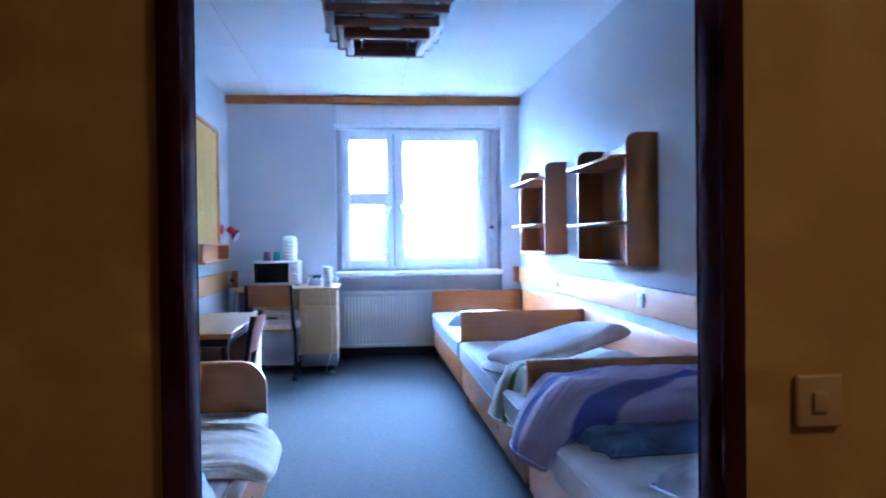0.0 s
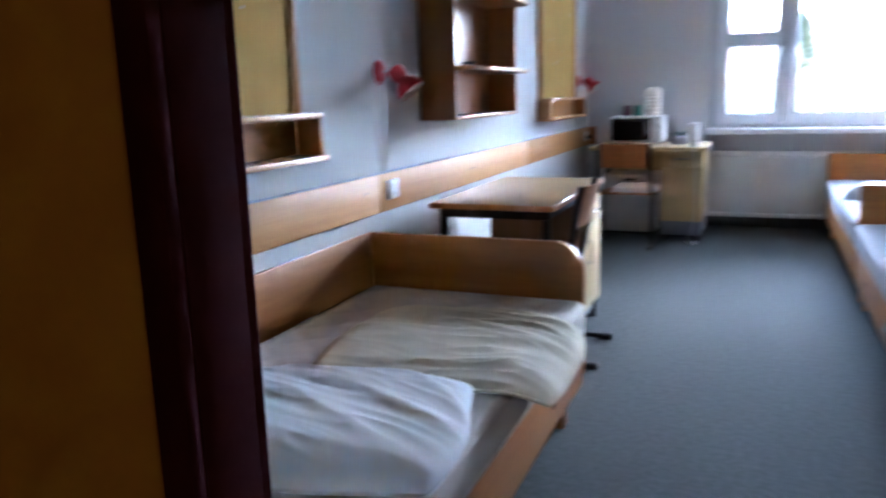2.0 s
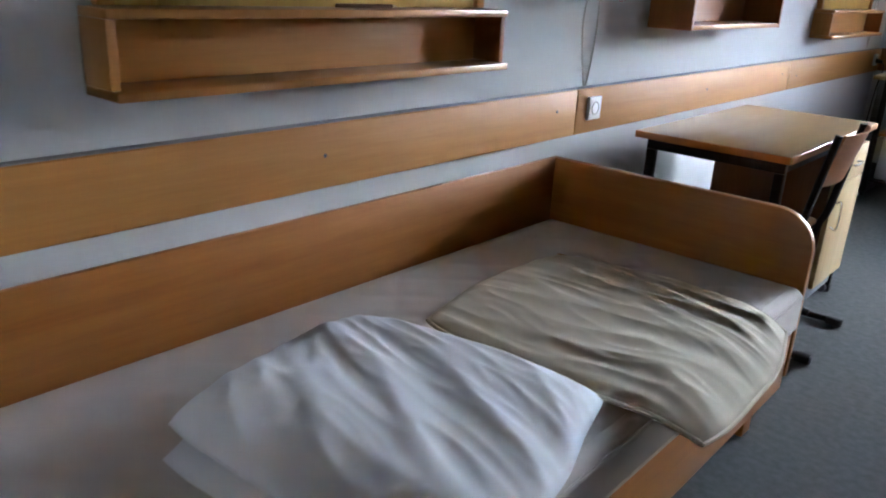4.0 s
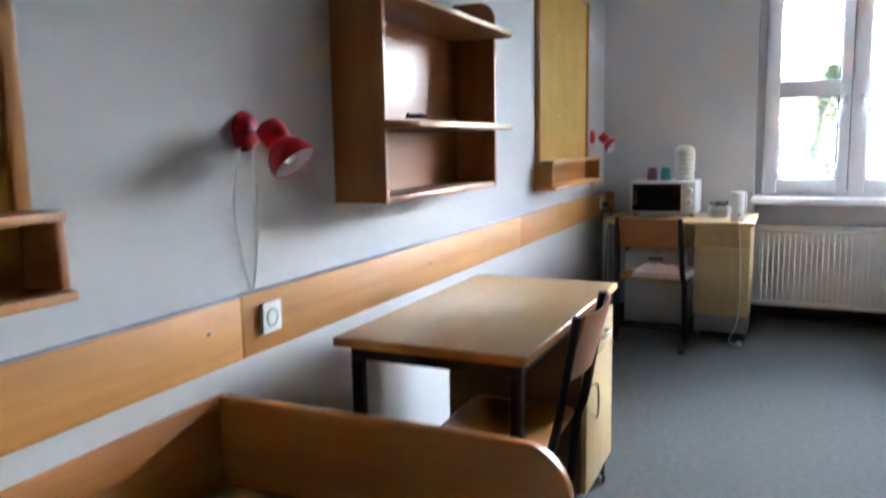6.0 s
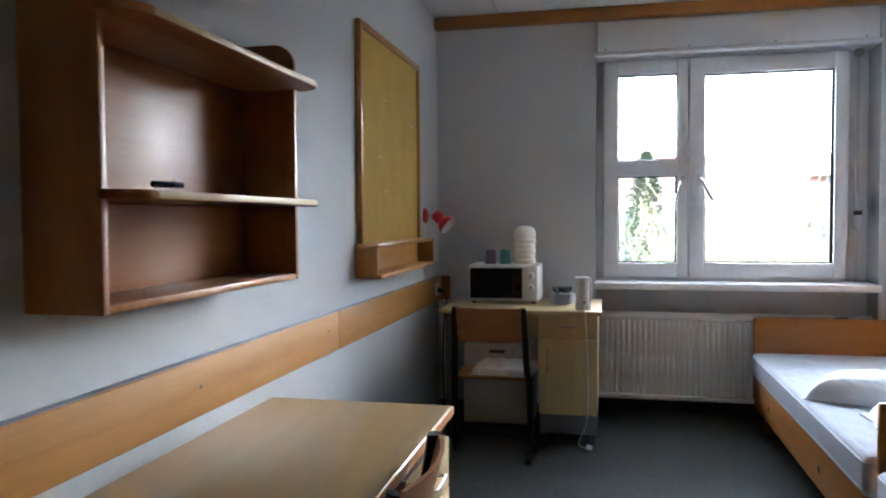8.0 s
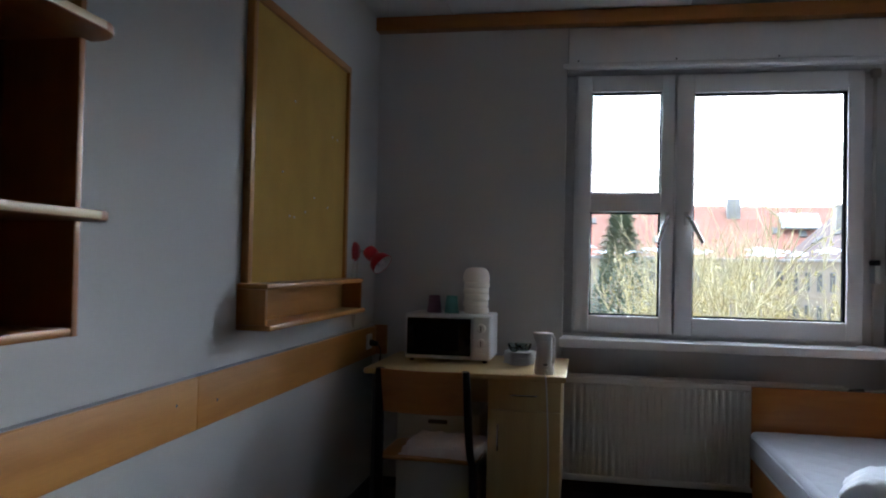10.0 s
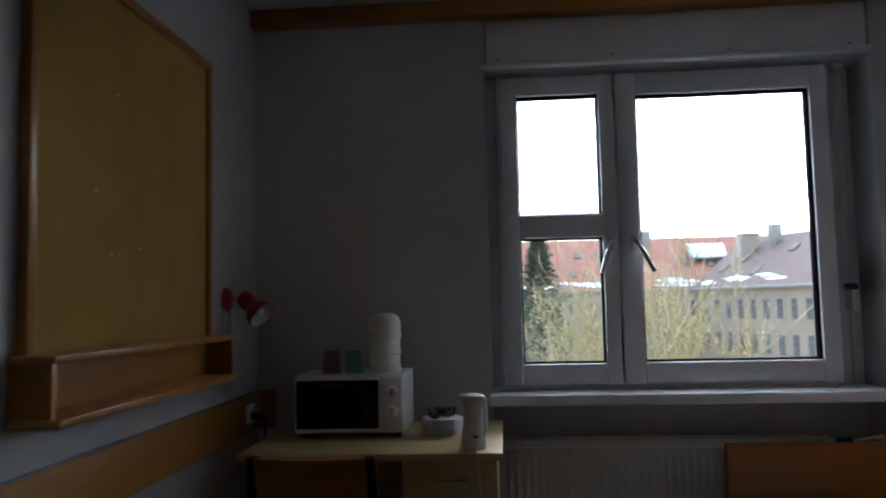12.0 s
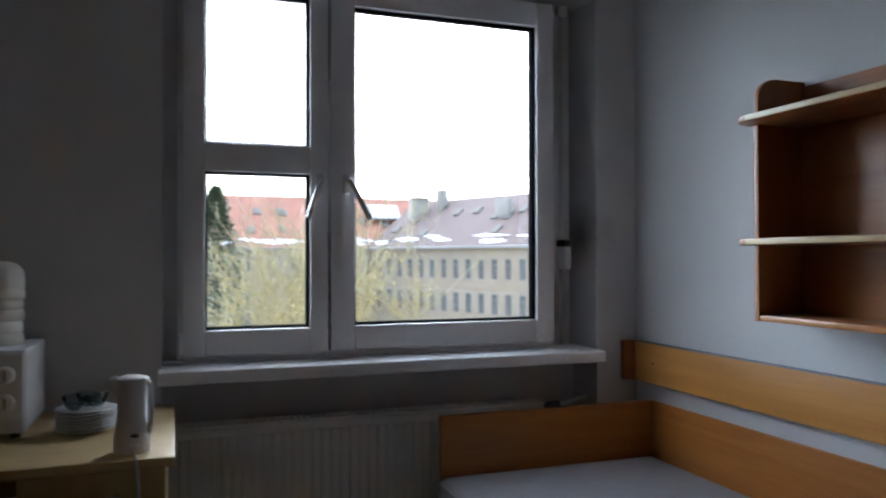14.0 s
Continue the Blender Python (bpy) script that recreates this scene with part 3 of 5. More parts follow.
# ---- wall shelves ----
def wall_shelf(m, group, width=0.92, kind_label="reddish beech wall shelf with two boards and rounded side panels"):
    """Local frame: back at x = 0, depth to +x, width along y, base z = 0."""
    t = thing("wall_shelf", m, kind_label, "wall shelf", group)
    d, h = 0.178, 0.715
    outline = [(0.001, 0), (d, 0)] + arc(d - 0.065, h - 0.065, 0.065, 0, 90) + [(0.001, h)]
    part("side_panel", slab(outline, "y", 0, 0.018, 0.0015), "shelf_z", t)
    part("side_panel", slab(outline, "y", width - 0.018, width, 0.0015), "shelf_z", t)
    part("back_panel", box((0.001, 0.0185, 0.018), (0.012, width - 0.0185, 0.70), 0.001), "shelf_y", t)
    part("bottom_board", box((0.001, 0.0185, 0.0), (d - 0.006, width - 0.0185, 0.018), 0.002), "shelf_y", t)
    part("bottom_edge", box((d - 0.0055, 0.0185, 0.001), (d - 0.001, width - 0.0185, 0.017), 0.001), "bed_y", t)
    for z in (0.222, 0.575):
        r = 0.07
        ov, d2 = 0.012, 0.262
        # board passes the side panels in front with rounded corners
        ol = [(0.0125, 0.019), (d + 0.001, 0.019), (d + 0.001, -ov + 0.002)] + arc(d2 - r, -ov + r, r, -90, 0) + arc(d2 - r, width + ov - r, r, 0, 90) + [(d + 0.001, width + ov - 0.002), (d + 0.001, width - 0.019), (0.0125, width - 0.019)]
        sh = part("shelf_board", slab(ol, "z", z, z + 0.019, 0.0035), "shelf_y", t)
        # pale band ends at the rounded corners, whose shade is the darker board wood
        part("edge_band", box((d2 + 0.0002, -ov + r, z + 0.002), (d2 + 0.0014, width + ov - r, z + 0.017), 0.0005), "pale_y", sh)
    return t


shelfA = wall_shelf(pose(0.0005, -3.658, 1.085), "wall shelves")
for y, z in ((-2.68, 1.012), (-0.872, 1.042)):
    copy_thing(shelfA, pose(W - 0.0005, y, z, 0, 0, 180))
pen = thing("black_marker", pose(0.13, -3.42, 1.3405, 0, 0, 70), "small black marker lying on the wall shelf", "marker")
part("barrel", tube([(0.0, 0, 0.007), (0.055, 0, 0.007)], 0.007, 12), "rubber", pen)
part("cap", tube([(0.0552, 0, 0.0075), (0.08, 0, 0.007)], [0.0075, 0.0065], 12), "dark_grey", pen)
rg = bmesh.new()
tube_into(rg, [(0.022 * math.cos(a * math.tau / 24), 0.022 * math.sin(a * math.tau / 24), 0.002) for a in range(25)], 0.0018, 6)
solid("cable_ring", rg, "dark_grey", "thin dark ring lying on the top shelf board", "ring", m=pose(0.12, -3.31, 1.6797))


# ---- pin boards with ledges ----
def pin_board(m, with_pins=True):
    """Local frame: back x = 0, width along y, base z = 0 is the ledge's underside."""
    t = thing("pin_board", m, "yellow cork pin board in a beech frame with box ledge", "pin board", "pin boards")
    w, zb, zt = 1.08, 0.157, 1.166
    part("cork_panel", box((0.001, 0.03, zb), (0.016, w - 0.03, zt - 0.03), 0.001), "cork", t)
    part("frame_top", box((0.001, 0, zt - 0.032), (0.03, w, zt), 0.003), "beech_y", t)
    for y in (0.0, w - 0.032):
        part("frame_side", box((0.001, y, zb), (0.0298, y + 0.032, zt - 0.0325), 0.003), "beech_z", t)
    a, b_ = -0.025, w + 0.002
    part("ledge_top", box((0.001, a, zb - 0.018), (0.112, b_, zb - 0.0003), 0.003), "beech_y", t)
    part("ledge_bottom", box((0.001, a, 0.0), (0.125, b_, 0.018), 0.003), "beech_y", t)
    part("ledge_back", box((0.001, a + 0.018, 0.0183), (0.012, b_ - 0.018, zb - 0.0183), 0.001), "rail_y", t)
    part("ledge_end", box((0.001, a, 0.0183), (0.105, a + 0.0175, zb - 0.0183), 0.002), "beech_z", t)
    part("ledge_end", box((0.001, b_ - 0.0175, 0.0183), (0.105, b_, zb - 0.0183), 0.002), "shelf_z", t)
    if with_pins:
        rng = random.Random(4)
        for i in range(9):
            p = part("pin", lathe([(0, 0.006), (0.004, 0.005), (0.0035, 0.002), (0.0015, 0)], 8), "white_plastic", t)
            p.matrix_basis = pose(0.0161, rng.uniform(0.25, w - 0.1), rng.uniform(0.35, 0.9), 0, 90, 0)
    return t


boardA = pin_board(pose(0.0005, -1.672, 1.001))
copy_thing(boardA, pose(0.0005, -5.763, 0.995))
pc = thing("brown_pencil", pose(0.06, -5.15, 1.152, 0, 0, 87), "short brown pencil on the pin board ledge", "pencil")
part("shaft", tube([(-0.09, 0, 0.005), (0.075, 0, 0.005)], 0.005, 6), "cabside", pc)
part("tip", tube([(0.0752, 0, 0.005), (0.09, 0, 0.005)], [0.005, 0.001], 6), "pale_x", pc)


# ---- red wall lamps ----
def wall_lamp(m, aim, cord_drop, group):
    """Local frame: wall at x = 0, mount at the origin."""
    t = thing("wall_lamp", m, "small red enamelled spot lamp on the wall with white cord", "wall lamp", group)
    part("wall_disc", lathe([(0, 0.026), (0.030, 0.024), (0.046, 0.013), (0.051, 0.001), (0, 0.001)], 28), "red_enamel", t).matrix_basis = pose(0, 0, 0, 0, 90, 0)
    part("arm", tube([(0.02, -0.005, 0.005), (0.085, 0.0, -0.004)], 0.0055, 10), "chrome", t)
    part("joint", tube([(0.083, -0.02, -0.004), (0.083, 0.02, -0.004)], 0.011, 12), "dark_grey", t)
    q = Vector(aim).normalized().to_track_quat("Z", "Y").to_matrix().to_4x4()
    base = Matrix.Translation((0.083, 0, -0.004)) @ q
    hd = part("shade", lathe([(0, -0.028), (0.018, -0.027), (0.032, -0.018), (0.036, 0.0), (0.034, 0.028), (0.030, 0.034), (0.034, 0.042), (0.050, 0.060), (0.058, 0.085), (0.058, 0.098), (0.0555, 0.098), (0.0555, 0.085), (0.048, 0.063), (0.030, 0.045), (0, 0.045)], 32), "red_enamel", t)
    hd.matrix_basis = base
    part("reflector", lathe([(0.0552, 0.097), (0.052, 0.082), (0.044, 0.066), (0.028, 0.052), (0, 0.05)], 28), "lamp_inside", hd)
    part("bulb", lathe([(0, 0.094), (0.016, 0.088), (0.022, 0.074), (0.016, 0.060), (0.012, 0.052)], 18), "porcelain", hd)
    c = bmesh.new()
    k = cord_drop
    tube_into(c, smooth_path([(0.01, -0.006, -0.03), (0.008, -0.03, -0.10 * k), (0.006, -0.06, -0.45 * k), (0.006, -0.035, -0.8 * k), (0.006, -0.01, -k)], 7), 0.003, 7)
    tube_into(c, smooth_path([(0.02, 0.006, -0.03), (0.008, 0.025, -0.2 * k), (0.006, 0.03, -0.55 * k), (0.006, 0.01, -0.85 * k), (0.006, -0.008, -k)], 7), 0.003, 7)
    part("cord", c, "cord_white", t)
    return t


wall_lamp(pose(0.0005, -4.062, 1.295), (0.64, 0.04, -0.76), 0.415, "red wall lamps")
wall_lamp(pose(0.0005, -0.385, 1.288), (0.66, -0.22, -0.55), 0.38, "red wall lamps")


# ---- beds ----
QUILT_RIM = []


def quilt(w, l, h, seed, n=44, droop=0.0, sharp=1.0, round_=0.35, crease=0.0):
    """A rumpled padded cloth: closed mesh with folds, underside flat at z = 0. droop: how far the low-x edge hangs down."""
    rng = random.Random(seed)
    off = Vector((rng.uniform(0, 50), rng.uniform(0, 50), 0))
    bm = bmesh.new()
    m = int(n * l / w) if l > w else n
    rows, under = [], []
    for j in range(m + 1):
        row, ur = [], []
        for i in range(n + 1):
            u, v = i / n * 2 - 1, j / m * 2 - 1
            wob = 1 + 0.07 * noise.noise(Vector((u * 1.6, v * 1.6, seed)))
            x, y = u * w / 2 * wob, v * l / 2 * wob
            x += 0.03 * noise.noise(Vector((v * 2.3, seed, 3)))
            e = max(0.0, 1 - max(abs(u), abs(v)) ** 6 * 0.6 - (abs(u) ** 4 + abs(v) ** 4) * 0.4) ** round_
            p = Vector((x * 5, y * 5, 0)) + off
            q = p + Vector((noise.noise(p * 0.6), noise.noise(p * 0.6 + Vector((9, 4, 1))), 0)) * 0.9
            fold = 1 - abs(noise.noise(Vector((q.x * 0.55 + q.y * 0.35, q.y * 0.75 - q.x * 0.25, 2)))) * 2.2
            fold2 = 1 - abs(noise.noise(Vector((q.x * 2.1 + q.y * 1.3, q.y * 0.7 - q.x * 0.5, 7)))) * 2.2
            fold3 = 1 - abs(noise.noise(Vector((q.x * 3.5 - q.y * 1.6, q.y * 2.4 + q.x * 0.8, 11)))) * 2.0
            lump = noise.noise(p * 0.35) * 0.5 + 0.55
            z = e * h * (0.30 + 0.42 * lump + 0.24 * fold * sharp + (0.15 * fold2 + 0.07 * fold3) * sharp)
            if crease:
                c1 = 1 - abs(noise.noise(Vector((q.x * 2.6 + q.y * 4.5, q.y * 1.1 - q.x * 0.8, 21)))) * 3.0
                c2 = 1 - abs(noise.noise(Vector((q.x * 6.0 - q.y * 2.2, q.y * 4.8 + q.x * 1.5, 31)))) * 3.0
                z += crease * min(1.0, e * 2) * (max(c1, 0.0) + 0.55 * max(c2, 0.0))
            z = max(z, 0.004)
            zu = 0.0
            if droop:
                k = max(0.0, (-u - 0.62) / 0.38)
                z -= droop * k ** 1.3
                zu -= droop * k ** 1.3
                x += 0.10 * w * k
            row.append(bm.verts.new((x, y, z)))
            ur.append(bm.verts.new((x, y, zu)))
        rows.append(row)
        under.append(ur)
    for j in range(m):
        for i in range(n):
            bm.faces.new((rows[j][i], rows[j][i + 1], rows[j + 1][i + 1], rows[j + 1][i]))
            bm.faces.new((under[j][i], under[j + 1][i], under[j + 1][i + 1], under[j][i + 1]))
    rim = [(0, i) for i in range(n + 1)] + [(j, n) for j in range(1, m + 1)] + [(m, i) for i in range(n - 1, -1, -1)] + [(j, 0) for j in range(m - 1, 0, -1)]
    QUILT_RIM[:] = [rows[j][i].co.copy() for j, i in rim]
    for a, b in zip(rim, rim[1:] + rim[:1]):
        bm.faces.new((rows[a[0]][a[1]], under[a[0]][a[1]], under[b[0]][b[1]], rows[b[0]][b[1]]))
    return bm


def puff(w, l, h, seed, along, n=90, fold=0.012, belly=0.3, droop=0.0):
    """A stuffed, folded cloth with full sides and long soft folds running along an angle. droop: how far the high-x edge sinks."""
    rng = random.Random(seed)
    off = Vector((rng.uniform(0, 50), rng.uniform(0, 50), 0))
    ca, sa = math.cos(radians(along)), math.sin(radians(along))
    bm = bmesh.new()
    top, low = [], []
    for j in range(n + 1):
        tr, lr = [], []
        for i in range(n + 1):
            u, v = i / n * 2 - 1, j / n * 2 - 1
            k = 1 + 0.05 * noise.noise(Vector((u * 1.3, v * 1.3, seed * 1.7)))
            # pull the corners in a little so that the outline is rounded
            c = 1 - 0.10 * (u * v) ** 2
            x, y = u * w / 2 * k * c, v * l / 2 * k * c
            e = max(0.0, (1 - abs(u) ** 5) * (1 - abs(v) ** 5))
            s_ = e ** 0.42
            q = Vector((x * ca + y * sa, -x * sa + y * ca, 0)) * 6 + off
            q.y += 0.9 * noise.noise(q * 0.35)
            f = 1 - 2.4 * abs(noise.noise(Vector((q.x * 0.28, q.y * 1.25, 3))))
            g = 1 - 2.4 * abs(noise.noise(Vector((q.x * 0.5 + 7, q.y * 2.9, 9))))
            c = 1 - 3.0 * abs(noise.noise(Vector((q.x * 1.1 + 3, q.y * 4.2, 15))))
            lump = noise.noise(Vector((x * 4, y * 4, seed))) * 0.18
            zt = h * (belly + (1 - belly) * s_ * (0.92 + lump)) + fold * s_ * (max(f, -0.3) + 0.5 * max(g, -0.3) + 0.22 * max(c, 0.0))
            zl = h * belly * (1 - e ** 0.3)
            sink = droop * max(0.0, (u - 0.62) / 0.38) ** 1.4
            zt, zl = max(zt, zl + 0.002) - sink, zl - sink
            tr.append(bm.verts.new((x, y, zt)))
            lr.append(bm.verts.new((x, y, zl)))
        top.append(tr)
        low.append(lr)
    for j in range(n):
        for i in range(n):
            bm.faces.new((top[j][i], top[j][i + 1], top[j + 1][i + 1], top[j + 1][i]))
            bm.faces.new((low[j][i], low[j + 1][i], low[j + 1][i + 1], low[j][i + 1]))
    rim = [(0, i) for i in range(n + 1)] + [(j, n) for j in range(1, n + 1)] + [(n, i) for i in range(n - 1, -1, -1)] + [(j, 0) for j in range(n - 1, 0, -1)]
    QUILT_RIM[:] = [top[j][i].co.copy() for j, i in rim]
    for a, b in zip(rim, rim[1:] + rim[:1]):
        bm.faces.new((top[a[0]][a[1]], low[a[0]][a[1]], low[b[0]][b[1]], top[b[0]][b[1]]))
    return bm


def bedding(name, bm, material, label, category, m):
    """Padded cloth with a rolled hem sewn round its edge."""
    t = thing(name, m, label, category)
    part("cover", bm, material, t)
    hem = [(v.x, v.y, v.z + 0.001) for v in QUILT_RIM[::2]]
    part("hem", tube(hem + hem[:1], 0.005, 6), material, t)
    return t


def bed(m, length, width, radius, label, group, flip=1):
    """Local frame: wall side x = 0, head end y = 0 (towards the window), foot to -y, width along +x * flip."""
    t = thing("bed", m, label, "bed", group)

    def bx(x0, x1, *rest):
        y0, y1, z0, z1, bev = rest
        a, b_ = sorted((x0 * flip, x1 * flip))
        return box((a, y0, z0), (b_, y1, z1), bev)
    ol = [(0.02 * flip, 0.17), (width * flip, 0.17)]
    if radius:
        pts = arc(width - radius, 0.665 - radius, radius, 0, 90, 10)
        ol += [(x * flip, z) for x, z in pts]
    else:
        ol += [(width * flip, 0.665)]
    ol += [(0.02 * flip, 0.665)]
    part("headboard", slab(ol, "y", -0.028, 0.0, 0.004), "bed_x", t)
    part("wall_board", bx(0.004, 0.0195, -length, 0.0, 0.36, 0.665, 0.003), "bed_y", t)
    rail = part("side_rail", bx(width - 0.032, width - 0.004, -length, -0.029, 0.13, 0.315, 0.004), "bed_y", t)
    for y in (-0.44, -1.45):
        part("finger_hole", lathe([(0, 0.0015), (0.014, 0.0015), (0.017, 0.0)], 18), "rubber", rail, "dark round finger hole").matrix_basis = pose((width - 0.0038) * flip, y, 0.215, 0, 90 * flip, 0)
    part("inner_rail", bx(0.022, 0.045, -length, -0.029, 0.17, 0.315, 0.003), "bed_y", t)
    part("foot_rail", bx(0.0455, width - 0.033, -length, -length + 0.025, 0.17, 0.315, 0.003), "bed_x", t)
    for y in (-0.10, -length + 0.04):
        for x in (0.05, width - 0.10):
            part("leg", bx(x, x + 0.055, y - 0.06, y, 0.0, 0.1695, 0.004), "bed_z", t)
    part("slat_base", bx(0.046, width - 0.033, -length + 0.026, -0.03, 0.285, 0.312, 0.002), "pale_x", t)
    return t


def mattress(m, length, width, flip, material, label, seed):
    t = thing("mattress", m, label, "mattress", "mattresses")
    b = bmesh.new()
    a, c = sorted((0.022 * flip, (width - 0.0) * flip))
    box_into(b, (a, -length + 0.03, 0.0), (c, -0.031, 0.1445), 0.033, 5)
    part("core", b, material, t)
    # quilted top cover with shallow diamond seams
    cx0, cx1, cy0, cy1 = a + 0.035, c - 0.035, -length + 0.065, -0.066
    nx, ny = 60, 130
    V, F = [], []
    for j in range(ny + 1):
        for i in range(nx + 1):
            x, y = cx0 + (cx1 - cx0) * i / nx, cy0 + (cy1 - cy0) * j / ny
            d = min(abs((x + y) / 0.17 % 1 - 0.5), abs((x - y) / 0.17 % 1 - 0.5))
            edge = 0.0 if i in (0, nx) or j in (0, ny) else 1.0
            V.append((x, y, 0.1440 + edge * (0.0012 + 0.0045 * min(1.0, d * 5) ** 0.6)))
    for j in range(ny):
        for i in range(nx):
            k = j * (nx + 1) + i
            F.append((k, k + 1, k + nx + 2, k + nx + 1))
    tp = bpy.data.meshes.new("quilted_cover")
    tp.from_pydata(V, [], F)
    tp.polygons.foreach_set("use_smooth", [True] * len(F))
    tp.materials.append(MATS[material])
    new("quilted_cover", tp).parent = t
    for z in (0.03, 0.122):
        e = bmesh.new()
        x0, x1, y0, y1 = a + 0.002, c - 0.002, -length + 0.032, -0.033
        r = 0.036
        pts = []
        for cx, cy, s in ((x1 - r, y1 - r, 0), (x0 + r, y1 - r, 90), (x0 + r, y0 + r, 180), (x1 - r, y0 + r, 270)):
            pts += [(px, py, z) for px, py in arc(cx, cy, r, s, s + 90, 5)]
        tube_into(e, pts + pts[:1], 0.005, 6)
        part("piping", e, material, t)
    return t


BEDY = (-0.105, -2.250, -4.395)
for i, y in enumerate(BEDY):
    ln = 2.10 if i < 2 else 1.93
    bed(pose(W, y, 0), ln, 0.90, 0.0, "beech bed frame with a straight headboard along the wall", "beds", -1)
    mattress(pose(W, y, 0.3125), ln, 0.915, -1, "ticking_white" if i < 2 else "ticking", "white quilted mattress lying in the beech bed" if i < 2 else "beige quilted mattress under heaped bedding", i)
bed(pose(0, -4.205, 0), 2.12, 0.885, 0.115, "beech bed frame with a rounded footboard beside the desk", "beds", 1)
mattress(pose(0, -4.205, 0.3125), 2.12, 0.895, 1, "ticking", "pale beige mattress lying in the beech bed", 9)
MZ = 0.4627
cream = bedding("cream_duvet", puff(0.73, 0.68, 0.036, 11, 172, 130, 0.010, 0.25, 0.03), "linen_cream", "rumpled cream coloured duvet on the bed", "duvet", m=pose(0.645, -4.885, MZ, 0, 0, 4))
tag_ = part("care_label", box((-0.300, 0.318, 0.0003), (-0.235, 0.372, 0.0022), 0.0005), "linen_white", cream, "small white care label with dark print")
tag_bar = part("print_bar", box((-0.285, 0.353, 0.0023), (-0.243, 0.360, 0.0029), 0), "dark_grey", tag_)
part("print_bar", box((-0.297, 0.340, 0.0023), (-0.262, 0.347, 0.0029), 0), "dark_grey", tag_)
part("ochre_patch", box((-0.345, 0.310, 0.0003), (-0.308, 0.350, 0.0035), 0.001), "ochre_cloth", cream, "ochre corner patch")
wd = thing("white_duvet", pose(0.625, -5.60, MZ, 0, 0, 10), "white duvet folded in two layers lying on the bed", "duvet")
part("lower_layer", puff(0.57, 0.60, 0.045, 23, 20, 70, 0.006, 0.4), "linen_white", wd)
ul = part("upper_layer", puff(0.60, 0.58, 0.062, 61, 150, 110, 0.011, 0.35), "linen_white", wd)
ul.matrix_basis = pose(0.004, 0.012, 0.038, -2, 2, 2)

# bedding on the east beds
solid("pillow", quilt(0.60, 0.42, 0.17, 5, 70, sharp=0.3, round_=0.7, crease=0.004), "pillow_white", "soft white pillow lying on the bare mattress", "pillow", m=pose(2.32, -1.28, MZ, 0, 0, -24))
bedding("folded_sheet", quilt(0.60, 0.56, 0.12, 41, 90, sharp=0.5, round_=0.6, crease=0.008), "linen_white", "crumpled white duvet lying on the mattress", "duvet", m=pose(2.42, -1.86, MZ, 0, 0, 4))
gd_ = thing("grey_duvet", pose(2.36, -3.50, MZ, 0, 0, 24), "thick pale grey duvet folded slantwise on the bed", "duvet")
part("lower_layer", puff(0.86, 0.46, 0.075, 31, 12, 80, 0.010, 0.35), "linen_white", gd_)
gu = part("upper_layer", puff(0.80, 0.40, 0.085, 33, 5, 90, 0.010, 0.4), "linen_white", gd_)
gu.matrix_basis = pose(0.0, 0.02, 0.095, 0, -9, 3)
bedding("patterned_blanket", quilt(0.90, 0.55, 0.16, 37, 70, droop=0.16, sharp=0.8), "green_print", "white blanket with a green pattern at the foot of the bed", "blanket", m=pose(2.31, -4.02, MZ, 0, 0, 8))
bedding("lavender_duvet", puff(0.98, 0.50, 0.175, 47, 8, 110, 0.022, 0.35, 0.15), "lavender", "lavender duvet with violet stripes heaped on the bed", "duvet", m=pose(2.345, -4.69, MZ, 0, 0, 184))
bedding("blue_cloth", quilt(0.78, 0.24, 0.085, 53, 80, crease=0.007), "blue_fabric", "crumpled blue patterned cloth on the bed", "blanket", m=pose(2.45, -4.99, MZ, 0, 0, 6))
bedding("white_sheet", quilt(0.56, 0.50, 0.10, 59, 90, sharp=0.7, crease=0.006), "linen_white", "crumpled white bed sheet on the bed", "sheet", m=pose(2.44, -5.56, MZ, 0, 0, 20))


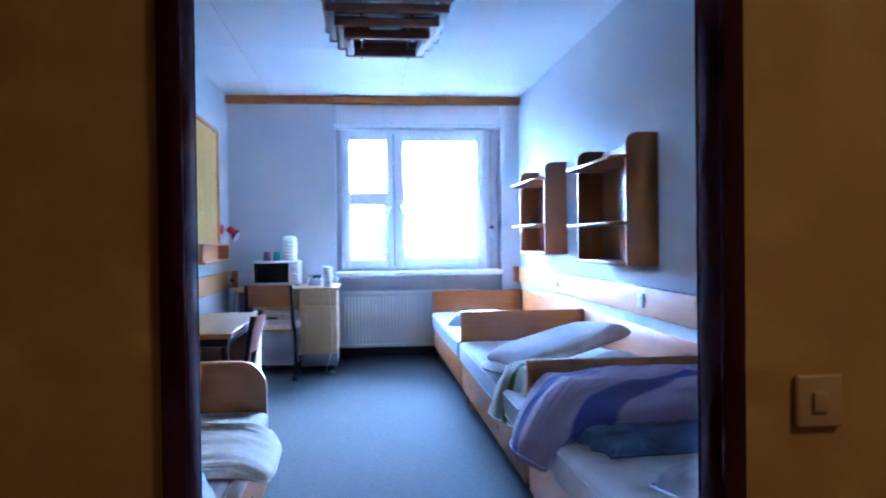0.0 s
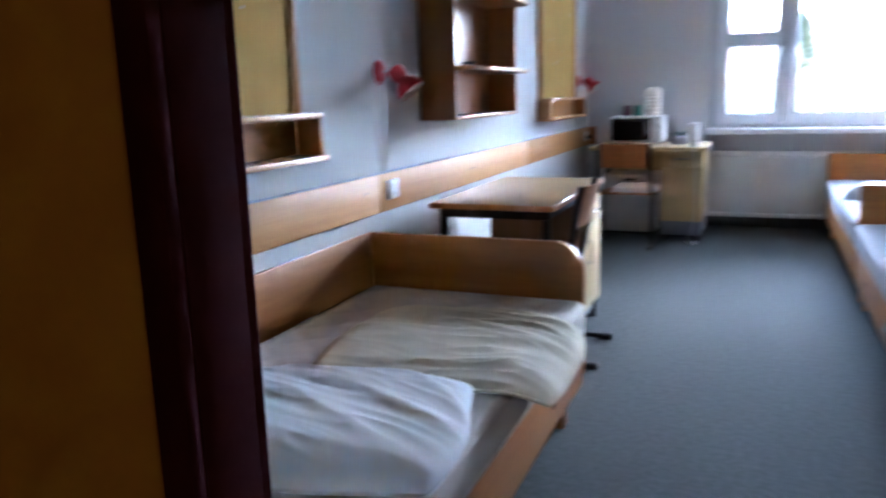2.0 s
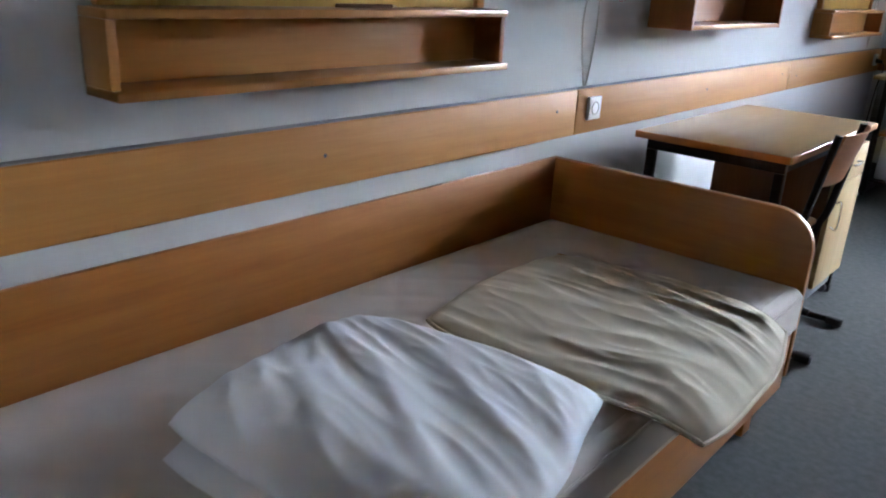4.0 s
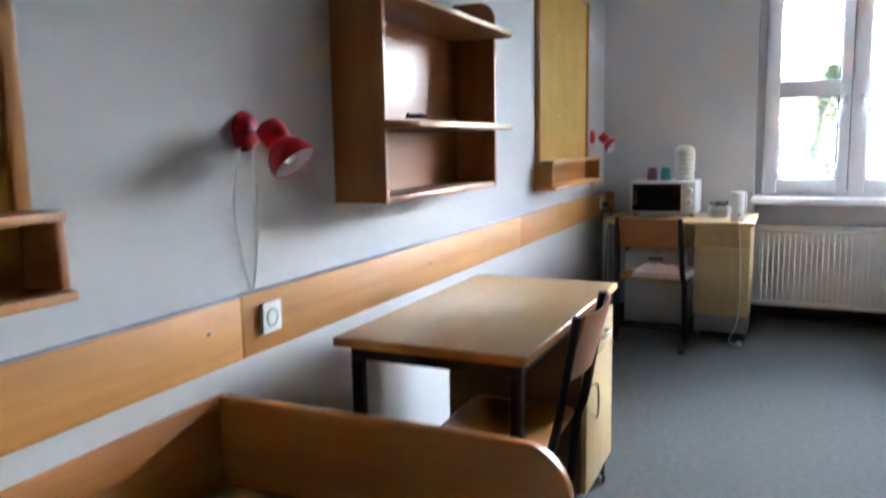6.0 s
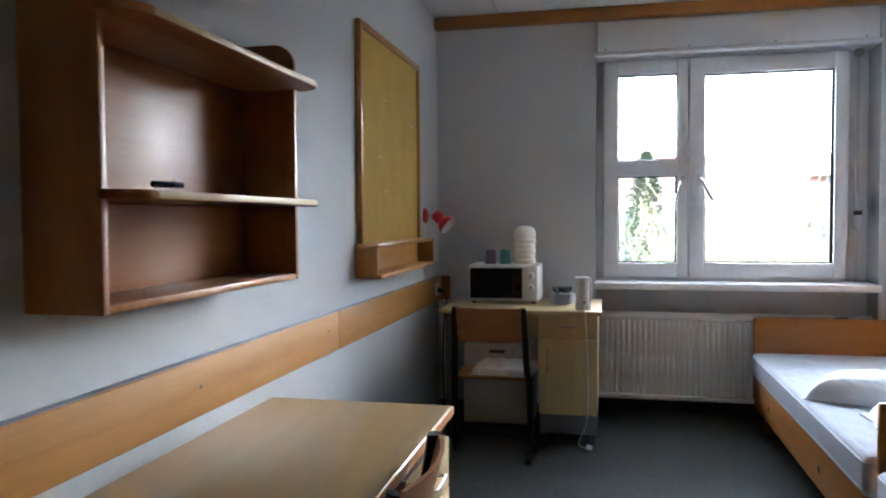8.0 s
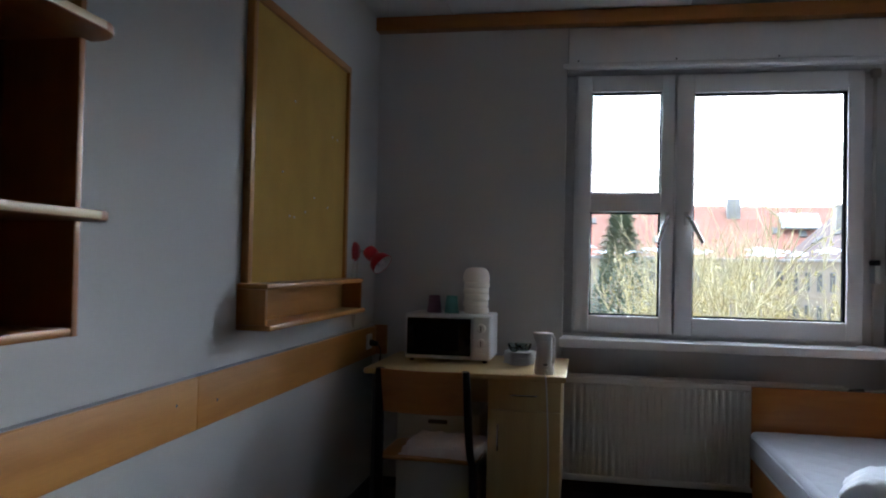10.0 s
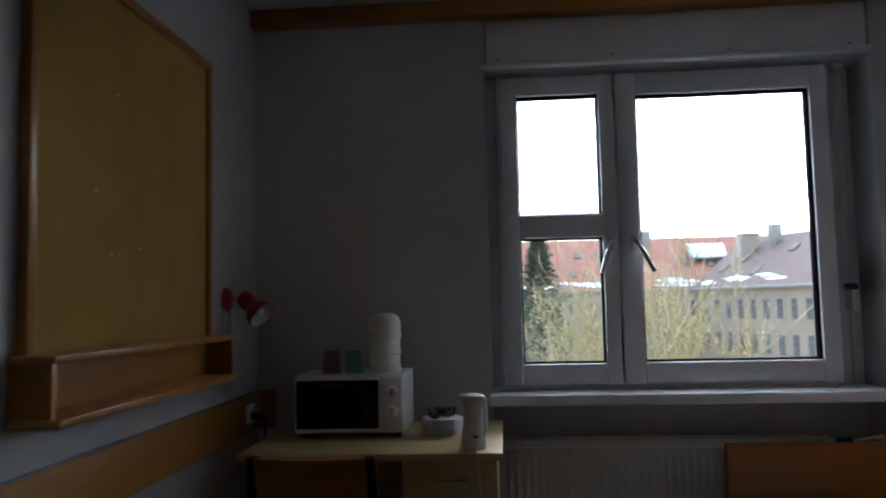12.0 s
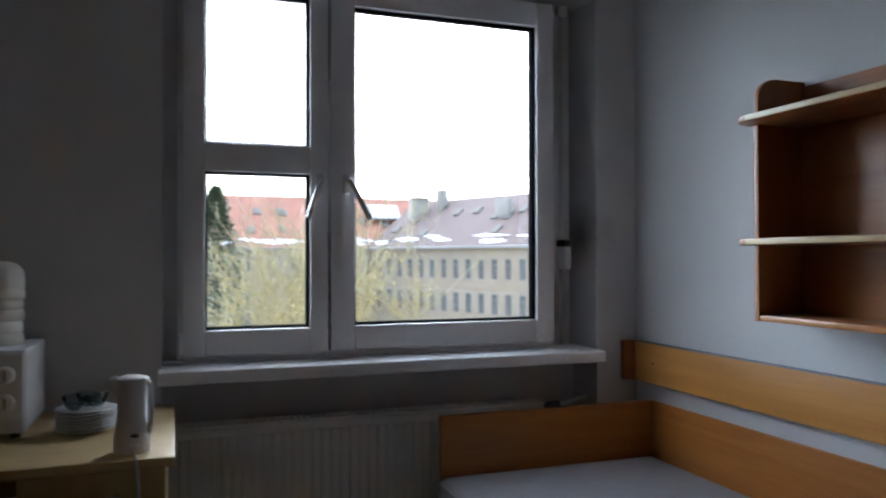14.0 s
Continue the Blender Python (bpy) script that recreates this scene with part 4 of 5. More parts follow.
# ---- chairs ----
def school_chair(m, group, label):
    """Local frame: faces +y, backrest at low y, feet on z = 0."""
    t = thing("school_chair", m, label, "chair", group)
    w = 0.205
    for s in (-1, 1):
        pts = [(s * w * 0.88, -0.235, 0.80), (s * w * 0.9, -0.225, 0.74), (s * w * 0.95, -0.18, 0.47), (s * w, -0.15, 0.37), (s * w, -0.13, 0.10), (s * w, -0.155, 0.035), (s * w, -0.19, 0.022)]
        part("back_post", tube(smooth_path(pts, 4), 0.019, 12, flat=0.62), "black_steel", t)
        part("runner", tube(smooth_path([(s * w * 1.05, -0.29, 0.018), (s * w * 1.05, -0.1, 0.016), (s * w * 1.05, 0.14, 0.016), (s * w * 1.05, 0.22, 0.022)], 4), 0.0125, 10), "black_steel", t)
        part("seat_brace", tube(smooth_path([(s * w, -0.16, 0.385), (s * w * 0.98, -0.05, 0.390), (s * w * 0.95, 0.16, 0.390)], 4), 0.011, 8), "black_steel", t)
        for y in (-0.285, 0.205):
            part("foot_cap", box((s * w * 1.05 - 0.017, y - 0.03, 0.0), (s * w * 1.05 + 0.017, y + 0.03, 0.032), 0.008, 3), "rubber", t)
    part("cross_bar", tube([(-w, -0.13, 0.10), (w, -0.13, 0.10)], 0.010, 8), "black_steel", t)
    part("front_bar", tube([(-w * 0.97, 0.15, 0.383), (w * 0.97, 0.15, 0.383)], 0.010, 8), "black_steel", t)
    # curved plywood backrest
    b = bmesh.new()
    nx, nz = 14, 6
    grid = [[None] * (nz + 1) for _ in range(2 * (nx + 1))]
    for side in (0, 1):
        for i in range(nx + 1):
            for k in range(nz + 1):
                u, v = i / nx * 2 - 1, k / nz
                z = 0.615 + 0.185 * v
                x = u * 0.172
                y = -0.205 - 0.05 * v - 0.028 * (1 - u * u) + (0.0 if side else 0.009)
                grid[side * (nx + 1) + i][k] = b.verts.new((x, y, z))
    for side in (0, 1):
        for i in range(nx):
            for k in range(nz):
                o = side * (nx + 1)
                b.faces.new((grid[o + i][k], grid[o + i + 1][k], grid[o + i + 1][k + 1], grid[o + i][k + 1]))
    o = nx + 1
    for i in range(nx):
        for k in (0, nz):
            b.faces.new((grid[i][k], grid[i + 1][k], grid[o + i + 1][k], grid[o + i][k]))
    for k in range(nz):
        for i in (0, nx):
            b.faces.new((grid[i][k], grid[i][k + 1], grid[o + i][k + 1], grid[o + i][k]))
    part("backrest", b, "shelf_x", t, "curved plywood backrest")
    # seat with rolled front edge
    r = 0.04
    ol = arc(0.215 - r, 0.20 - r, r, 0, 90) + arc(-0.215 + r, 0.20 - r, r, 90, 180) + arc(-0.21 + r, -0.15 + r, r, 180, 270) + arc(0.21 - r, -0.15 + r, r, 270, 360)
    part("seat", slab(ol, "z", 0.400, 0.414, 0.004), "beech_y", t, "moulded plywood seat")
    return t


chair2 = school_chair(pose(0.505, -0.775, 0, 0, 0, -2), "school chairs", "plywood school chair with black steel runners before the window desk")
ch1 = school_chair(pose(0.515, -3.52, 0.0, 0, 0, 92), "school chairs", "plywood school chair with black steel runners pushed under the desk")
solid("folded_towel", quilt(0.33, 0.30, 0.075, 71, 60, sharp=0.35, round_=0.16, crease=0.005), "towel", "folded pinkish white towel lying on the chair seat", "towel", m=pose(0.558, -0.75, 0.4145, 0, 0, -6))


# ---- desks ----
def bar_handle(parent, x, y, z, along="y", length=0.09, out=(1, 0, 0)):
    o = Vector(out)
    d = Vector((0, 1, 0)) if along == "y" else (Vector((1, 0, 0)) if along == "x" else Vector((0, 0, 1)))
    c = Vector((x, y, z))
    pts = [c - d * length / 2, c - d * length / 2 + o * 0.022, c + d * length / 2 + o * 0.022, c + d * length / 2]
    part("handle", tube(smooth_path(pts, 5), 0.0045, 8), "chrome", parent, "chrome bow handle")


d1 = thing("desk", pose(0, 0, 0), "brown laminate desk on a dark steel frame along the wall", "desk")
X0, X1, A, B = 0.148, 0.692, -3.925, -2.875
part("desktop", box((X0, A, 0.722), (X1, B, 0.747), 0.004, 3), "desktop", d1)
part("edge_trim", box((X1 + 0.0004, A + 0.003, 0.723), (X1 + 0.003, B - 0.003, 0.746), 0.001), "bed_y", d1)
part("end_trim", box((X0 + 0.003, A - 0.003, 0.723), (X1 - 0.003, A - 0.0004, 0.746), 0.001), "bed_x", d1)
for x in (X0 + 0.035, X1 - 0.055):
    for y in (A + 0.032, B - 0.066):
        lg = part("leg", box((x, y, 0.018), (x + 0.032, y + 0.032, 0.682), 0.004), "black_steel", d1)
        part("foot_cap", box((x - 0.002, y - 0.002, 0.0), (x + 0.034, y + 0.034, 0.03), 0.004), "rubber", lg)
for y in (A + 0.034, B - 0.064):
    part("end_rail", box((X0 + 0.035, y, 0.682), (X1 - 0.023, y + 0.028, 0.7215), 0.003), "black_steel", d1)
for x in (X0 + 0.037, X1 - 0.053):
    part("long_rail", box((x, A + 0.0625, 0.684), (x + 0.028, B - 0.0645, 0.7215), 0.003), "black_steel", d1)


def drawer_unit(m, w, d, h, z0, label, front, body, vertical=True):
    """Local frame: front at y = 0 facing -y, body to +y, width along x, its feet on z = 0."""
    t = thing("drawer_unit", m, label, "drawer unit", "drawer units")
    for x in (0, w - 0.018):
        part("side_panel", box((x, 0.0, z0), (x + 0.018, d, h), 0.002), body, t)
    part("top_panel", box((0.0185, 0.0, h - 0.018), (w - 0.0185, d, h), 0.002), body, t)
    part("bottom_panel", box((0.0185, 0.0, z0), (w - 0.0185, d, z0 + 0.018), 0.002), body, t)
    part("back_panel", box((0.0185, d - 0.008, z0 + 0.0185), (w - 0.0185, d - 0.0003, h - 0.0185), 0.001), body, t)
    dz = h - 0.135
    dr = part("drawer", box((0.002, -0.019, dz), (w - 0.002, -0.0005, h - 0.002), 0.003), front, t)
    bar_handle(dr, w / 2, -0.019, dz + 0.07, "x", 0.10, (0, -1, 0))
    do = part("door", box((0.002, -0.019, z0 + 0.002), (w - 0.002, -0.0005, dz - 0.004), 0.003), front, t)
    if vertical:
        bar_handle(do, 0.05, -0.019, dz - 0.12, "z", 0.10, (0, -1, 0))
    part("plinth", box((0.004, 0.012, 0.05), (w - 0.004, d - 0.01, z0 - 0.0003), 0.003), "plinth_grey", t)
    for x in (0.03, w - 0.03):
        for y in (0.03, d - 0.04):
            c = part("castor", lathe([(0, -0.012), (0.018, -0.011), (0.022, -0.004), (0.022, 0.004), (0.018, 0.011), (0, 0.012)], 16), "dark_grey", t)
            c.matrix_basis = pose(x, y, 0.0222, 0, 90, 0)
            part("castor_fork", box((x - 0.014, y - 0.008, 0.034), (x + 0.014, y + 0.008, 0.0498), 0.003), "dark_grey", t)
    return t


drawer_unit(pose(0.672, -3.31, 0, 0, 0, 90), 0.38, 0.46, 0.680, 0.12, "cream fronted drawer unit with chrome handles under the desk", "pale_z", "cabside")

d2 = thing("window_desk", pose(0, 0, 0), "pale birch laminate desk in the corner beside the radiator", "desk")
part("desktop", box((0.165, -0.735, 0.730), (1.075, -0.035, 0.755), 0.004, 3), "pale_x", d2)
for x, y in ((0.215, -0.66), (0.215, -0.12)):
    lg = part("leg", tube([(x, y, 0.012), (x, y, 0.7295)], 0.026, 20), "dark_grey", d2)
    part("foot_cap", lathe([(0, 0), (0.030, 0), (0.030, 0.014), (0.027, 0.02)], 18, (x, y, 0)), "rubber", lg)
part("back_panel", box((0.25, -0.045, 0.45), (0.725, -0.036, 0.729), 0.002), "pale_x", d2)
drawer_unit(pose(0.730, -0.672, 0), 0.325, 0.56, 0.7285, 0.165, "pale birch cupboard with one drawer under the window desk", "pale_z", "pale_z")

fr = thing("small_fridge", pose(0.245, -0.395, 0), "small white refrigerator standing under the desk", "fridge")
part("body", box((0.0, 0.03, 0.012), (0.415, 0.345, 0.505), 0.006, 3), "enamel", fr)
fd = part("door", box((0.0, -0.012, 0.02), (0.415, 0.0285, 0.505), 0.010, 3), "enamel", fr)
part("handle_recess", box((0.16, -0.0135, 0.452), (0.255, -0.0118, 0.472), 0.0005), "dark_grey", fd)
for x in (0.04, 0.375):
    part("foot", lathe([(0, 0), (0.016, 0), (0.016, 0.012), (0, 0.012)], 14, (x, 0.07, 0)), "rubber", fr)

# ---- on the window desk ----
mw = thing("microwave", pose(0.280, -0.412, 0.755), "white microwave oven with a dark door and two knobs", "microwave")
part("housing", box((0.0, 0.0, 0.014), (0.425, 0.31, 0.233), 0.008, 3), "white_plastic", mw)
dr = part("door", box((0.006, -0.016, 0.020), (0.338, -0.0005, 0.227), 0.005, 3), "white_plastic", mw)
part("door_glass", box((0.013, -0.019, 0.034), (0.330, -0.0162, 0.216), 0.003), "dark_glass", dr)
part("door_window", box((0.045, -0.0197, 0.058), (0.272, -0.0191, 0.190), 0.0002), "mw_window", dr)
pn = part("control_panel", box((0.340, -0.014, 0.020), (0.421, -0.0005, 0.227), 0.004, 3), "white_plastic", mw)
for z in (0.172, 0.100):
    k = part("knob", lathe([(0, 0.020), (0.017, 0.019), (0.021, 0.014), (0.022, 0.0)], 22), "white_plastic", pn)
    k.matrix_basis = pose(0.381, -0.0142, z, 90)
    part("pointer", box((-0.002, -0.014, 0.0202), (0.002, 0.014, 0.0232), 0.001), "dark_grey", k)
part("door_button", box((0.357, -0.0165, 0.030), (0.405, -0.0142, 0.052), 0.001), "white_plastic", pn)
for x in (0.03, 0.395):
    for y in (0.03, 0.28):
        part("foot", lathe([(0, 0), (0.012, 0), (0.012, 0.0138), (0, 0.0138)], 12, (x, y, 0)), "rubber", mw)

MT = 0.9882
bs = thing("bowl_stack", pose(0.608, -0.25, MT), "tall stack of upturned cream plastic bowls on the microwave", "bowl stack")
zz = 0.0
for i, (h, r) in enumerate(((0.032, 0.063), (0.034, 0.064), (0.031, 0.064), (0.030, 0.065), (0.030, 0.065), (0.075, 0.067))):
    top = i == 5
    prof = [(0.0, h), (r * 0.40, h * 0.985), (r * 0.72, h * 0.90), (r * 0.92, h * 0.70), (r, h * 0.42), (r * 1.01, h * 0.12), (r * 0.98, 0.0), (0, 0.0)] if top else [(0, h - 0.001), (r * 0.93, h - 0.001), (r * 0.985, h * 0.82), (r, h * 0.45), (r * 0.99, h * 0.15), (r * 0.95, 0.0), (0, 0)]
    bb = part("bowl", lathe(prof, 28), "bowl_cream", bs)
    bb.matrix_basis = pose(0.002 * (-1) ** i, 0.001 * i, zz)
    zz += h + 0.0004


def tumbler(x, y, material, label):
    t = thing("plastic_cup", pose(x, y, MT), label, "cup", "upturned cups")
    part("body", lathe([(0, 0.088), (0.026, 0.088), (0.0285, 0.085), (0.037, 0.004), (0.038, 0.0), (0.035, 0.0), (0.026, 0.083), (0, 0.083)], 26), material, t)


tumbler(0.400, -0.29, "cup_purple", "dull purple plastic cup upside down on the microwave")
tumbler(0.490, -0.29, "cup_teal", "teal plastic cup upside down on the microwave")

ps = thing("plate_stack", pose(0.845, -0.37, 0.755), "stack of white plates with small glass bowls on the desk", "plate stack")
for i in range(7):
    p = part("plate", lathe([(0, 0.002), (0.045, 0.0), (0.05, 0.003), (0.076, 0.010), (0.078, 0.012), (0.075, 0.0125), (0.048, 0.006), (0, 0.005)], 32), "porcelain", ps)
    p.matrix_basis = pose(0.0015 * ((i * 3) % 4 - 1.5), 0.0012 * ((i * 5) % 3 - 1), i * 0.0088)
for i, (x, y, a) in enumerate(((-0.03, -0.012, 14), (0.028, 0.010, -18), (0.0, 0.035, 8))):
    g = part("glass_bowl", lathe([(0, 0.0), (0.016, 0.0), (0.026, 0.012), (0.033, 0.030), (0.031, 0.030), (0.024, 0.014), (0, 0.004)], 22), "bowl_glass", ps, "small clear glass bowl")
    g.matrix_basis = pose(x, y, 6 * 0.0088 + 0.0135, a, a * 0.5, 0)

kt = thing("electric_kettle", pose(0.975, -0.645, 0.755, 0, 0, 0), "white plastic jug kettle with its cord, standing on the desk", "kettle")
part("body", lathe([(0, 0.003), (0.042, 0.0), (0.0435, 0.006), (0.0430, 0.040), (0.038, 0.066), (0.0345, 0.095), (0.0345, 0.135), (0.0375, 0.162), (0.0405, 0.180), (0.036, 0.180), (0, 0.176)], 36), "white_plastic", kt)
part("lid", lathe([(0, 0.187), (0.020, 0.186), (0.032, 0.183), (0.0355, 0.1803), (0, 0.180)], 28), "white_plastic", kt)
part("spout", tube([(-0.026, -0.004, 0.150), (-0.043, -0.006, 0.184)], [0.015, 0.010], 12), "white_plastic", kt)
part("handle", tube(smooth_path([(0.024, -0.012, 0.172), (0.036, -0.015, 0.171), (0.0425, -0.017, 0.158), (0.0430, -0.017, 0.11), (0.0415, -0.016, 0.066), (0.036, -0.012, 0.046), (0.028, -0.010, 0.038)], 6), 0.0072, 12), "white_plastic", kt)
part("switch", lathe([(0, 0.004), (0.007, 0.003), (0.010, 0.0)], 18), "dark_grey", kt).matrix_basis = pose(0.008, -0.0425, 0.046, 90) @ Matrix.Diagonal((1.0, 0.55, 1.0, 1.0))
part("socket_base", box((-0.002, -0.0475, 0.006), (0.018, -0.040, 0.026), 0.003), "white_plastic", kt)
part("cord", tube(smooth_path([(0.005, -0.047, 0.012), (0.010, -0.080, 0.006), (0.016, -0.100, -0.03), (0.026, -0.104, -0.2), (0.032, -0.106, -0.45), (0.02, -0.104, -0.62), (-0.02, -0.112, -0.725), (0.03, -0.13, -0.75)], 7), 0.0035, 8), "cord_white", kt)
part("plug", tube([(0.028, -0.13, -0.738), (0.052, -0.142, -0.738)], [0.017, 0.013], 12), "white_plastic", kt)

# ---- slatted wooden ceiling lamp ----
cl = thing("ceiling_lamp", pose(1.445, -3.1, 0), "dark stepped wooden slat ceiling lamp with chrome bolts", "ceiling lamp")
for i, (s, z) in enumerate(((0.36, 2.505), (0.36, 2.445), (0.335, 2.385), (0.285, 2.325), (0.235, 2.272))):
    for dy in (-1, 1):
        for ax in (0, 1):
            L = s
            w_ = 0.022
            zz0 = z + (0.0 if ax == 0 else 0.002)
            if ax == 0:
                bb = box((-L, dy * (s - 0.03) - w_, zz0), (L, dy * (s - 0.03) + w_, zz0 + 0.048), 0.012, 3)
            else:
                bb = box((dy * (s - 0.03) - w_, -(s - 0.0525), zz0), (dy * (s - 0.03) + w_, s - 0.0525, zz0 + 0.044), 0.010, 3)
            part("slat", bb, "lampwood_x" if ax == 0 else "lampwood_y", cl)
part("base_plate", box((-0.30, -0.30, 2.5535), (0.30, 0.30, H - 0.0003), 0.004), "lampwood_x", cl)
for x in (-0.14, 0.14):
    for y in (-0.205, 0.205):
        part("bolt", tube([(x, y, 2.262), (x, y, 2.553)], 0.007, 8), "chrome", cl)
part("opal_glass", lathe([(0, 2.35), (0.06, 2.36), (0.10, 2.40), (0.11, 2.46), (0.10, 2.53), (0.06, 2.553)], 24), "porcelain", cl)


# ---- outside ----
GZ = -11.0
# ground stays out of view; its colour is chosen to bounce light onto the ceiling
gd = bmesh.new()
box_into(gd, (-600, 0.6, GZ - 1), (600, 1200, GZ))
structure("ground", gd, "ground_bounce", "unseen courtyard ground below, coloured to bounce light up indoors", "ground")
own = bmesh.new()
box_into(own, (-30, 0.0, GZ), (-0.16, 0.27, 6.0))
box_into(own, (W + 0.16, 0.0, GZ), (30, 0.27, 6.0))
box_into(own, (-0.16, 0.0, GZ), (W + 0.16, 0.27, -0.21))
box_into(own, (-0.16, 0.0, H + 0.21), (W + 0.16, 0.27, 6.0))
structure("wall_own_facade", own, "facade", "plastered outer wall of the dormitory itself", "wall")


def tenement(name, p0, p1, depth, roof_h, roof_mat, label, spacing, seed, chim):
    """A long block: facade from p0 to p1 at the eaves, roof rising behind, windows in rows."""
    a, b = Vector((*p0, 0)), Vector((*p1, 0))
    d = (b - a)
    L = d.length
    m = Matrix.Translation(a) @ d.to_track_quat("X", "Z").to_matrix().to_4x4()
    t = thing(name, m, label, "building")
    EZ = 2.1
    part("wall", box((0, 0, GZ), (L, depth, EZ), 0), "facade", t)
    part("cornice", box((-0.3, -0.45, EZ - 0.05), (L + 0.3, depth, EZ + 0.25), 0.05), "cornice", t)
    rf = bmesh.new()
    for x0, x1 in ((-0.3, L + 0.3),):
        v = [rf.verts.new(c) for c in ((x0, -0.4, EZ + 0.26), (x1, -0.4, EZ + 0.26), (x1, depth * 0.5, EZ + roof_h), (x0, depth * 0.5, EZ + roof_h), (x1, depth + 0.4, EZ + 0.26), (x0, depth + 0.4, EZ + 0.26))]
        rf.faces.new((v[0], v[1], v[2], v[3]))
        rf.faces.new((v[3], v[2], v[4], v[5]))
        rf.faces.new((v[0], v[3], v[5]))
        rf.faces.new((v[1], v[4], v[2]))
        rf.faces.new((v[0], v[5], v[4], v[1]))
    roof = part("roof", rf, roof_mat, t, smooth=False)
    rng = random.Random(seed)
    slope = Vector((0, depth * 0.5 + 0.4, roof_h - 0.26)).normalized()
    up = Vector((0, -slope.z, slope.y))
    # windows: recess frame, pane, sill
    wf = bmesh.new()
    box_into(wf, (-0.40, -0.02, -1.0), (0.40, 0.0, 1.0))
    wme = bpy.data.meshes.new("frame")
    finish(wf, wme, False)
    wme.materials.append(MATS["cornice"])
    pme = bpy.data.meshes.new("pane")
    pf = bmesh.new()
    for sx in (-0.18, 0.18):
        box_into(pf, (sx - 0.155, -0.035, -0.92), (sx + 0.155, -0.021, 0.34))
        box_into(pf, (sx - 0.155, -0.035, 0.40), (sx + 0.155, -0.021, 0.92))
    finish(pf, pme, False)
    pme.materials.append(MATS["far_pane"])
    k = int((L - 1.5) / spacing)
    for row in range(3):
        for i in range(k):
            w = new("window", wme)
            w.parent = t
            w.matrix_basis = pose(1.4 + i * spacing, 0, EZ - 2.0 - row * 3.3)
            p = new("pane", pme)
            p.parent = w
    for c in range(chim):
        x = L * (c + 0.6) / chim + rng.uniform(-2, 2)
        f = rng.uniform(0.55, 0.9)
        base = Vector((x, -0.4, EZ + 0.26)) + slope * (depth * 0.5 / slope.y) * f
        s = rng.uniform(0.5, 0.9)
        part("chimney", box((base.x - s, base.y - 0.45, base.z - 0.6), (base.x + s, base.y + 0.45, base.z + rng.uniform(1.3, 2.1)), 0.03), "chimney_render", roof)
    for c in range(int(L / 3.2)):
        x, f = rng.uniform(1, L - 1), rng.uniform(0.25, 0.75)
        base = Vector((x, -0.4, EZ + 0.26)) + slope * (depth * 0.5 / slope.y) * f
        sk_ = part("skylight", box((-0.4, -0.55, 0), (0.4, 0.55, 0.12), 0.02), "far_pane", roof)
        q = Matrix((Vector((1, 0, 0)), slope, up)).transposed().to_4x4()
        sk_.matrix_basis = Matrix.Translation(base) @ q
    for c in range(int(L / 2.4)):
        x, f = rng.uniform(1, L - 1), rng.uniform(0.0, 0.16)
        base = Vector((x, -0.4, EZ + 0.26)) + slope * (depth * 0.5 / slope.y) * (f + 0.06)
        s = bmesh.new()
        bmesh.ops.create_icosphere(s, subdivisions=3, radius=1.0)
        wx, wy = rng.uniform(0.6, 1.9), rng.uniform(0.10, 0.30)
        for v in s.verts:
            k2 = 1 + 1.25 * noise.noise(v.co * 3.3 + Vector((c * 3.1, seed, 0)))
            v.co = Vector((v.co.x * wx * k2, v.co.y * wy * k2, v.co.z * 0.06))
        sn = part("snow_patch", s, "snow", roof)
        sn.matrix_basis = Matrix.Translation(base) @ Matrix((Vector((1, 0, 0)), slope, up)).transposed().to_4x4()
    return t


tenement("brick_roof_house", (-45, 80), (36, 80), 13, 6.3, "roof_red", "long beige house with a red tiled roof and chimneys", 2.6, 3, 6)
tenement("corner_wing", (22, 79.5), (40, 37), 13, 5.6, "roof_brown", "beige house wing with a brown snowy roof and tall windows", 1.75, 8, 4)


